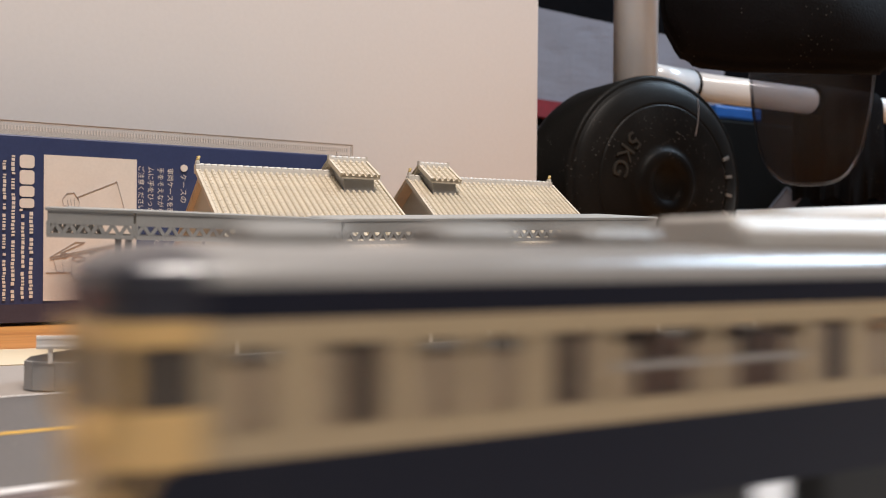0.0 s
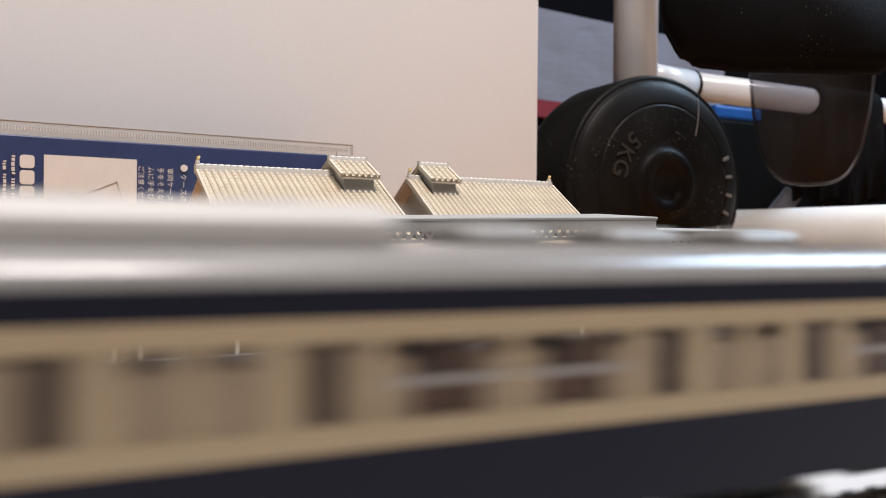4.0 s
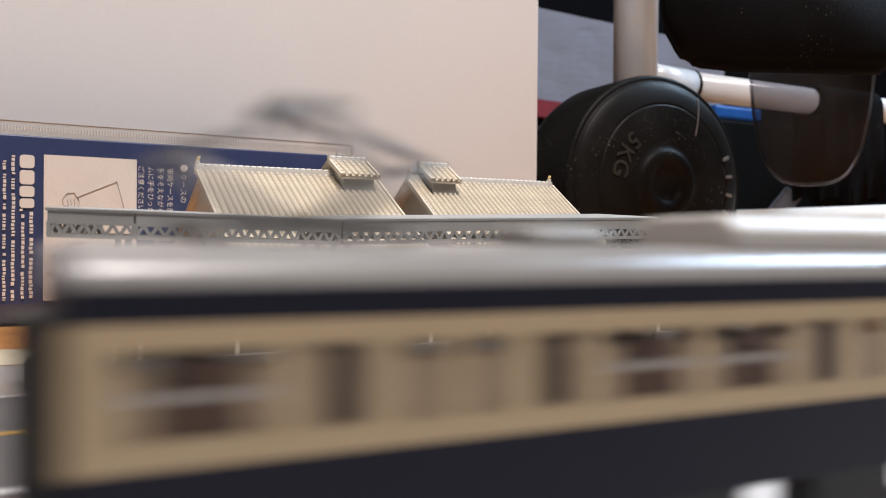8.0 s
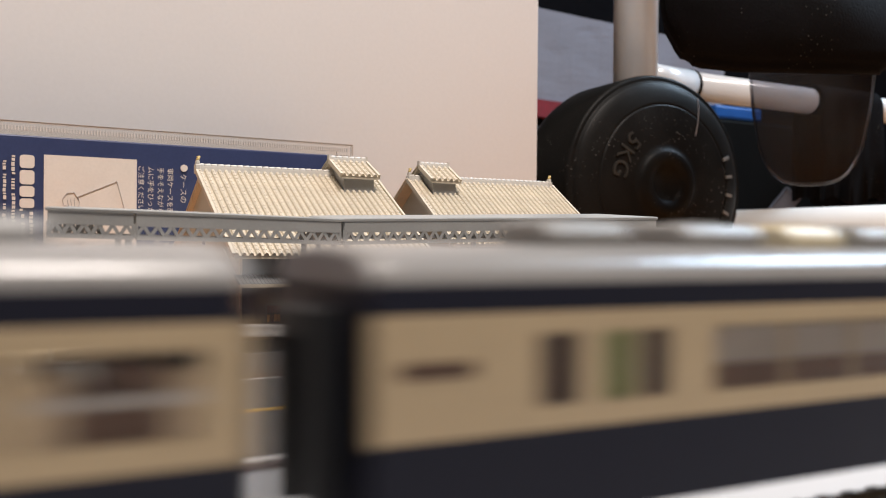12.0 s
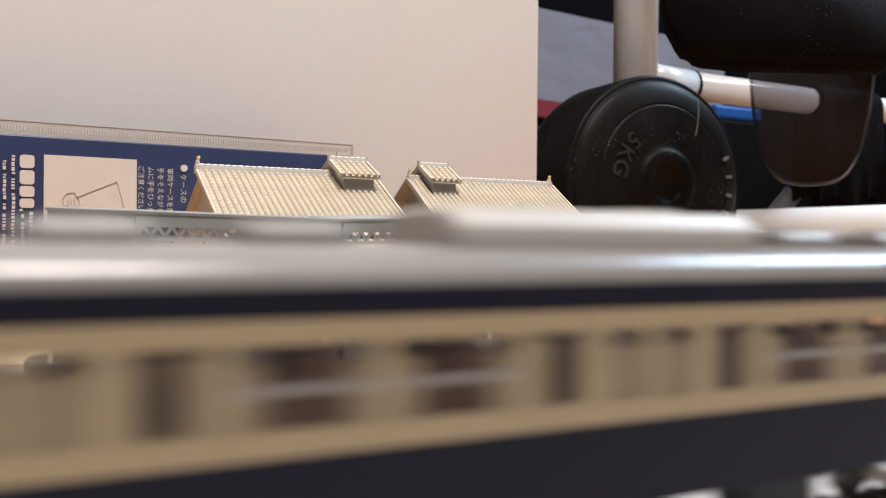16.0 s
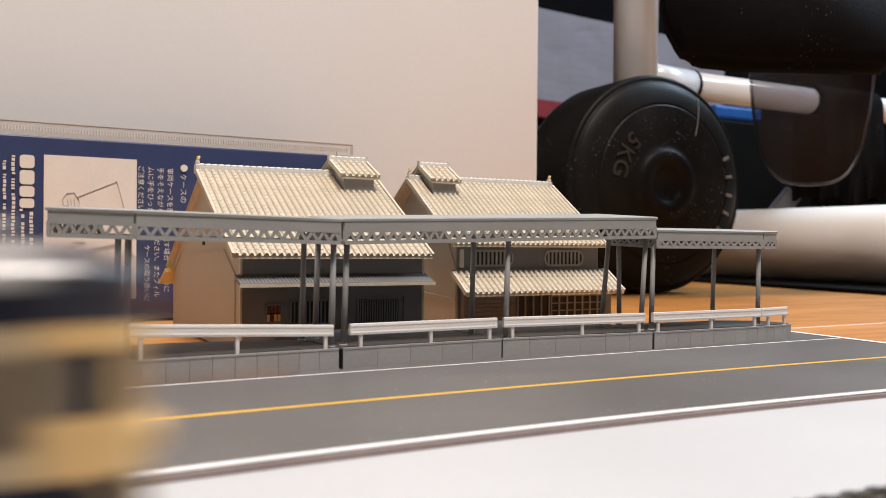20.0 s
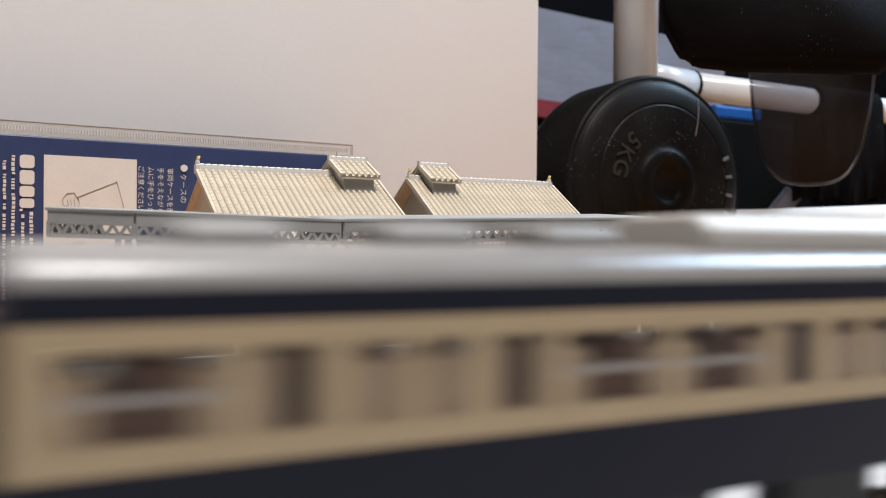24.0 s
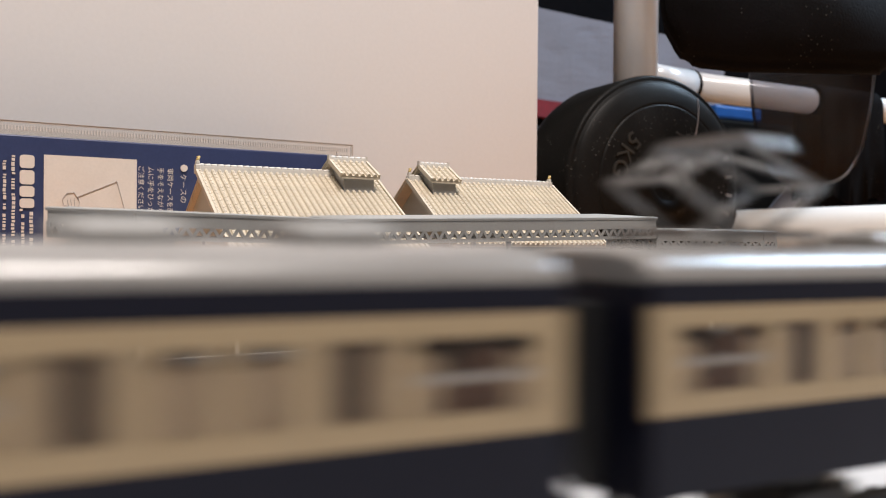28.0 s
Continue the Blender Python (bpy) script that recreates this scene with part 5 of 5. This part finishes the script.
        part("inner_wall", bm, LINING, car, "tan inner wall moulding")
    bm = B()
    box(bm, (x0 + 0.8) * MM, (x1 - 0.8) * MM, -8.5 * MM, 8.5 * MM, 26.45 * MM, 27.0 * MM)
    part("car_ceiling", bm, LINING, car)
    for s in (-1, 1):
        if s == cab:
            continue
        # End wall all navy: the shade between the cars is put into its colour.
        bm = B()
        xa, xb = sorted((s * (HALF - 0.75), s * HALF))
        box(bm, xa * MM, xb * MM, -9.0 * MM, 9.0 * MM, 12.0 * MM, 28.3 * MM)
        end = part("end_wall", bm, NAVY, car, "car end wall, all navy for the shade between the cars")
        bm = B()
        xa, xb = sorted((s * HALF, s * (HALF + 2.2)))
        extrude(bm, [(-4.0 * MM, 12.5 * MM), (-4.0 * MM, 26.6 * MM), (4.0 * MM, 26.6 * MM), (4.0 * MM, 12.5 * MM), (2.8 * MM, 12.5 * MM),
                     (2.8 * MM, 24.75 * MM), (-2.8 * MM, 24.75 * MM), (-2.8 * MM, 12.5 * MM)], xa * MM, xb * MM)
        part("gangway", bm, UNDER, end, "black gangway bellows")


def cooler(car, x, long, wide, high, mat):
    bm = B()
    extrude(bm, [(-wide / 2 * MM, 30.5 * MM), (wide / 2 * MM, 30.5 * MM), (wide / 2 * MM, (30.9 + high * 0.55) * MM),
                 (wide * 0.36 * MM, (30.9 + high) * MM), (-wide * 0.36 * MM, (30.9 + high) * MM), (-wide / 2 * MM, (30.9 + high * 0.55) * MM)],
            (x - long / 2) * MM, (x + long / 2) * MM)
    soften(bm, 0.45 * MM, 2)
    c = part("roof_cooler", bm, mat, car, "pale ribbed air conditioner on the roof")
    bm = B()
    for k in range(2 if long > 15 else 1):
        xx = x + (k - 0.5) * long * 0.45 if long > 15 else x
        tube(bm, (xx * MM, 0, (30.85 + high) * MM), (xx * MM, 0, (31.15 + high) * MM), min(wide * 0.28, long * 0.36) * MM, seg=20)
    part("fan_cover", bm, mat, c)


def bogie(car, x):
    bm = B()
    for s in (-1, 1):
        y = s * 7.6
        box(bm, (x - 10.5) * MM, (x + 10.5) * MM, (y - 0.7) * MM, (y + 0.7) * MM, 8.4 * MM, 9.8 * MM)
        for dx in (-7.0, 7.0):
            box(bm, (x + dx - 2.0) * MM, (x + dx + 2.0) * MM, (y - 0.9) * MM, (y + 0.9) * MM, 6.6 * MM, 9.2 * MM)
        box(bm, (x - 3.2) * MM, (x + 3.2) * MM, (y - 1.0) * MM, (y + 1.0) * MM, 7.2 * MM, 11.0 * MM)
    box(bm, (x - 2.5) * MM, (x + 2.5) * MM, -7.5 * MM, 7.5 * MM, 8.0 * MM, 12.8 * MM)
    b = part("bogie", bm, UNDER, car, "black bogie frame")
    for dx in (-7.0, 7.0):
        bm = B()
        tube(bm, ((x + dx) * MM, -5.2 * MM, 7.85 * MM), ((x + dx) * MM, 5.2 * MM, 7.85 * MM), 0.8 * MM, seg=10)
        for s in (-1, 1):
            tube(bm, ((x + dx) * MM, s * 4.0 * MM, 7.85 * MM), ((x + dx) * MM, s * 5.3 * MM, 7.85 * MM), 2.85 * MM, seg=20)
        part("wheelset", bm, STEEL, b)


def underfloor(car, blocks):
    for k, (a, b, low) in enumerate(blocks):
        bm = B()
        for s in (-1, 1):
            ya, yb = sorted((s * 4.2, s * 8.3))
            box(bm, a * MM, b * MM, ya * MM, yb * MM, low * MM, 12.85 * MM)
        soften(bm, 0.3 * MM, 1)
        part("equipment_box", bm, UNDER, car)
    for s in (-1, 1):
        bm = B()
        box(bm, s * HALF * MM, s * (HALF + 3.70) * MM, -1.0 * MM, 1.0 * MM, 9.0 * MM, 11.0 * MM)
        part("coupler", bm, UNDER, car)


def pantograph(car, x):
    bm = B()
    for y in (-4.6, 4.6):
        bar(bm, ((x - 7.5) * MM, y * MM, 32.1 * MM), ((x + 7.5) * MM, y * MM, 32.1 * MM), 0.6 * MM)
    bar(bm, ((x - 1.6) * MM, -4.5 * MM, 32.1 * MM), ((x - 1.6) * MM, 4.5 * MM, 32.1 * MM), 0.6 * MM)
    base = part("pantograph_base", bm, PANTO, car, "grey pantograph base frame")
    for dx in (-6.5, 1.6, 6.5):
        bm = B()
        bar(bm, ((x + dx) * MM, -4.8 * MM, 32.1 * MM), ((x + dx) * MM, 4.8 * MM, 32.1 * MM), 0.6 * MM)
        part("cross_bar", bm, PANTO, base)
    for dx in (-6.5, 6.5):
        for y in (-4.6, 4.6):
            bm = B()
            tube(bm, ((x + dx) * MM, y * MM, 30.4 * MM), ((x + dx) * MM, y * MM, 32.0 * MM), 0.55 * MM, seg=8)
            part("insulator", bm, PANTO, base)
    for s in (-1, 1):
        for y, yt in ((-4.2, -2.6), (4.2, 2.6)):
            bm = B()
            tube(bm, ((x + s * 1.6) * MM, y * MM, 32.3 * MM), ((x + s * 8.6) * MM, y * 0.92 * MM, 36.4 * MM), 0.38 * MM, 0.32 * MM, seg=8)
            part("lower_arm", bm, PANTO, base)
            bm = B()
            tube(bm, ((x + s * 8.6) * MM, y * 0.92 * MM, 36.4 * MM), ((x + s * 0.9) * MM, yt * MM, 39.8 * MM), 0.30 * MM, 0.26 * MM, seg=8)
            part("upper_arm", bm, PANTO, base)
        bm = B()
        tube(bm, ((x + s * 8.6) * MM, -3.9 * MM, 36.4 * MM), ((x + s * 8.6) * MM, 3.9 * MM, 36.4 * MM), 0.28 * MM, seg=8)
        part("cross_rod", bm, PANTO, base)
        bm = B()
        tube(bm, ((x + s * 8.6) * MM, -3.9 * MM, 36.4 * MM), ((x + s * 0.9) * MM, 2.6 * MM, 39.8 * MM), 0.2 * MM, seg=6)
        part("brace_rod", bm, PANTO, base)
    bm = B()
    for s in (-1, 1):
        pts = [(-6.6, 38.9), (-5.6, 40.1), (-4.2, 40.4), (4.2, 40.4), (5.6, 40.1), (6.6, 38.9)]
        for (ya, za), (yb, zb) in zip(pts, pts[1:]):
            bar(bm, ((x + s * 1.3) * MM, ya * MM, za * MM), ((x + s * 1.3) * MM, yb * MM, zb * MM), 0.75 * MM, 0.4 * MM)
    bar(bm, ((x - 1.3) * MM, 2.6 * MM, 39.9 * MM), ((x + 1.3) * MM, 2.6 * MM, 39.9 * MM), 0.4 * MM)
    bar(bm, ((x - 1.3) * MM, -2.6 * MM, 39.9 * MM), ((x + 1.3) * MM, -2.6 * MM, 39.9 * MM), 0.4 * MM)
    part("contact_head", bm, PANTO, base, "grey contact strips with turned-down horns")


def cab_end(car, s, tip):
    """Driving cab: rounded nose with a cream mask, wrap-round windscreen and lamps, at end s."""
    def nose(z_lo, z_hi, mat, name, width=WIDE, extra=0.0, label="", y_lim=None):
        bm = B()
        out = []
        for k in range(13):
            a = -math.pi / 2 + math.pi * k / 12
            y = width * math.copysign(abs(math.sin(a)) ** 0.55, math.sin(a))
            x = (tip - 6.0) + (6.0 + extra) * abs(math.cos(a)) ** 0.5
            out.append((x, y))
        if y_lim:
            out = [(x, max(-y_lim, min(y_lim, y))) for x, y in out]
        out = [(tip - 6.2, out[0][1])] + out + [(tip - 6.2, out[-1][1])]
        prism(bm, [(s * x * MM, s * y * MM) for x, y in out], z_lo * MM, z_hi * MM)
        return part(name, bm, mat, car, label)

    nose(12.0, 18.65, NAVY, "cab_lower")
    nose(18.65, 21.8, CABCREAM, "cab_front", label="cream cab front with a mask shape")
    nose(21.8, 25.3, SCREEN, "windscreen", width=WIDE - 0.15, extra=-0.25, label="dark wrap-round windscreen")
    nose(25.3, 26.7, CABCREAM, "cab_brow")
    dome = nose(26.7, 28.6, NAVYDOME, "cab_top")
    bm = B()
    rows = []
    for z, wide, back in ((28.6, 9.62, 0.05), (29.2, 9.45, 0.35), (29.7, 9.05, 0.8), (30.1, 8.45, 1.4), (30.45, 7.6, 2.2), (30.7, 6.6, 3.1), (30.85, 5.4, 4.0), (30.95, 3.5, 4.8)):
        turns = [-math.pi / 2 + math.pi * k / 24 for k in range(25)]
        out = [(tip - 6.0 + (6.0 - back) * abs(math.cos(a)) ** 0.5, wide * math.copysign(abs(math.sin(a)) ** 0.55, math.sin(a))) for a in turns]
        out = [(tip - 6.2, out[0][1])] + out + [(tip - 6.2, out[-1][1])]
        rows.append([bm.verts.new((s * x * MM, s * y * MM, z * MM)) for x, y in out])
    for ra, rb in zip(rows, rows[1:]):
        for k in range(len(ra) - 1):
            bm.faces.new((ra[k], ra[k + 1], rb[k + 1], rb[k])).smooth = True
        bm.faces.new((ra[-1], ra[0], rb[0], rb[-1]))
    bm.faces.new(rows[-1]).smooth = True
    bm.faces.new(rows[0][::-1])
    part("dome", bm, NAVYDOME, dome, "glossy rounded navy dome over the cab")

    def nose_x(y):
        return tip - 6.0 + 6.0 * (1 - (min(1.0, abs(y) / WIDE)) ** (2 / 0.55)) ** 0.25

    bm = B()
    rows = []
    for z, half in ((18.67, 9.55), (17.6, 9.4), (16.4, 8.9), (15.4, 8.3), (14.4, 7.5), (13.4, 6.8)):
        ys = [half * k / 6 for k in range(-6, 7)]
        rows.append([[bm.verts.new((s * (nose_x(y) + off) * MM, s * y * MM, z * MM)) for y in ys] for off in (-0.4, 0.12)])
    for (a0, a1), (b0, b1) in zip(rows, rows[1:]):
        for k in range(12):
            bm.faces.new((a1[k], a1[k + 1], b1[k + 1], b1[k]))
            bm.faces.new((a0[k], b0[k], b0[k + 1], a0[k + 1]))
        bm.faces.new((a0[0], a1[0], b1[0], b0[0]))
        bm.faces.new((a0[12], b0[12], b1[12], a1[12]))
    for (a0, a1) in (rows[0], rows[-1]):
        for k in range(12):
            bm.faces.new((a0[k], a0[k + 1], a1[k + 1], a1[k]))
    bmesh.ops.recalc_face_normals(bm, faces=bm.faces)
    part("cream_mask", bm, CABCREAM, car, "cream mask tapering down the cab front")
    for y, back in ((-3.0, 0.0), (3.0, 0.0), (-8.6, 1.6), (8.6, 1.6)):
        bm = B()
        box(bm, *sorted((s * (tip - 2.5 - back) * MM, s * (tip + 0.12 - back) * MM)), (y - 0.3) * MM, (y + 0.3) * MM, 21.9 * MM, 25.4 * MM)
        part("windscreen_pillar", bm, CABCREAM, car)
    for y in (-6.4, 6.4):
        bm = B()
        tube(bm, (s * (tip - 1.5) * MM, y * MM, 20.2 * MM), (s * (tip + 0.25) * MM, y * MM, 20.2 * MM), 1.15 * MM, seg=20)
        part("headlight", bm, CABCREAM, car, "round cream headlight housing")
        bm = B()
        tube(bm, (s * (tip - 1.5) * MM, y * 0.95 * MM, 27.6 * MM), (s * (tip - 0.15) * MM, y * 0.95 * MM, 27.6 * MM), 0.55 * MM, seg=14)
        part("marker_lamp", bm, LAMPRED, car, "small red marker lamp")
    bm = B()
    box(bm, *sorted((s * (tip - 6) * MM, s * (tip - 0.4) * MM)), -8.6 * MM, 8.6 * MM, 7.4 * MM, 12.1 * MM)
    soften(bm, 0.8 * MM, 2)
    part("skirt", bm, UNDER, car, "black front skirt")


def build_car(label, kind, cab=0, panto=False, trim=0.0):
    car = thing("train_car", label, "train car", group="cars of the train")
    wins = GREEN_WINDOWS if kind == "green" else LOCAL_WINDOWS
    if cab:
        wins = [w for w in wins if (w[0] > -HALF + 12 if cab == -1 else w[1] < HALF - 12)]
        wins = [(-HALF + 7.2, -HALF + 10.2, "door")] + wins if cab == -1 else wins + [(HALF - 11.2, HALF - 9.0, "strip")]
    car_body(car, wins, cab, trim)
    if kind == "green":
        for x, long, mat in ((-44, 7.6, ACDARK), (-30, 8.6, ACDARK), (-19, 7.0, ACCREAM), (-10.5, 5.0, ACDARK), (4, 8.4, ACCREAM), (15, 7.0, ACDARK), (26, 7.0, ACDARK),
                             (40, 8.6, ACCREAM), (52, 7.0, ACDARK)):
            cooler(car, x, long, 8.0, 1.9, mat)
    else:
        cooler(car, 0, 28.0, 12.5, 2.7, ACGREY)
        for x in (-51, -37, -24, 24, 37, 51) if not panto else (-28, 24, 37, 51):
            cooler(car, x, 7.0, 7.0, 1.5, ACDARK)
    bogie(car, -46.0)
    bogie(car, 46.0)
    underfloor(car, ((-9, 5, 10.2),) if kind == "green" else ((-24, -15, 8.6), (-7, 3, 8.2), (11, 19, 8.8)))
    if cab:
        cab_end(car, cab, HALF - trim)
    if panto:
        pantograph(car, -49.0)
    return car


PLAIN = "cream and navy model commuter train car with a pale roof cooler"
head_car = build_car("cream and navy model driving car with a cream masked cab", "local", cab=-1)
plain_car = build_car(PLAIN, "local")
green_car = build_car("cream and navy model train car with many small windows", "green")
panto_car = build_car("cream and navy model train car with a raised pantograph", "local", panto=True)
tail_car = build_car("cream and navy model driving car ending the train", "local", cab=1, trim=2.2)
REST = Matrix.Identity(4)
CARS = [head_car, plain_car, green_car, copy_thing(green_car, REST), copy_thing(plain_car, REST), panto_car, copy_thing(plain_car, REST),
        copy_thing(panto_car, REST), copy_thing(plain_car, REST), copy_thing(panto_car, REST), tail_car]

# travel of the train in car lengths, every half second
TRAVEL = [0.178, 0.745, 1.312, 1.875, 2.426, 2.969, 3.513, 4.063, 4.616, 5.173, 5.734, 6.299, 6.868, 7.44, 8.013, 8.594, 9.192, 9.810, 10.421,
          11.046, 11.54, 12.08, 12.622, 13.168, 13.722, 14.251, 14.789, 15.325, 15.86, 16.396, 16.934, 17.478, 18.036, 18.592, 19.152, 19.658,
          20.209, 20.799, 21.421, 22.064, 22.722, 23.34, 23.96, 24.571, 25.177, 25.777, 26.369, 26.952, 27.526, 28.094, 28.668, 29.25, 29.845,
          30.438, 31.024, 31.617, 32.219]


def travelled(t):
    k = min(55, max(0, int(t * 2)))
    f = t * 2 - k
    p1, p2 = TRAVEL[k], TRAVEL[k + 1]
    p0 = TRAVEL[k - 1] if k > 0 else 2 * p1 - p2
    p3 = TRAVEL[k + 2] if k < 55 else 2 * p2 - p1
    return p1 + 0.5 * f * (p2 - p0 + f * (2 * p0 - 5 * p1 + 4 * p2 - p3 + f * (3 * (p1 - p2) + p3 - p0)))


def car_pose(number, t):
    q = PITCH * (travelled(t) - 0.1970 - (number + (0.494, 0.5, 0.482)[(number > 0) + (number > 9)]))
    front, _ = on_track(q + 0.046)
    rear, _ = on_track(q - 0.046)
    d = rear - front
    return Matrix.Translation((front + rear) / 2) @ Matrix.Rotation(math.atan2(d.y, d.x), 4, "Z")


def motions():
    for number, car in enumerate(CARS):
        walk(car, [(0.1 * k, car_pose(number, 0.1 * k)) for k in range(281)])


motions()
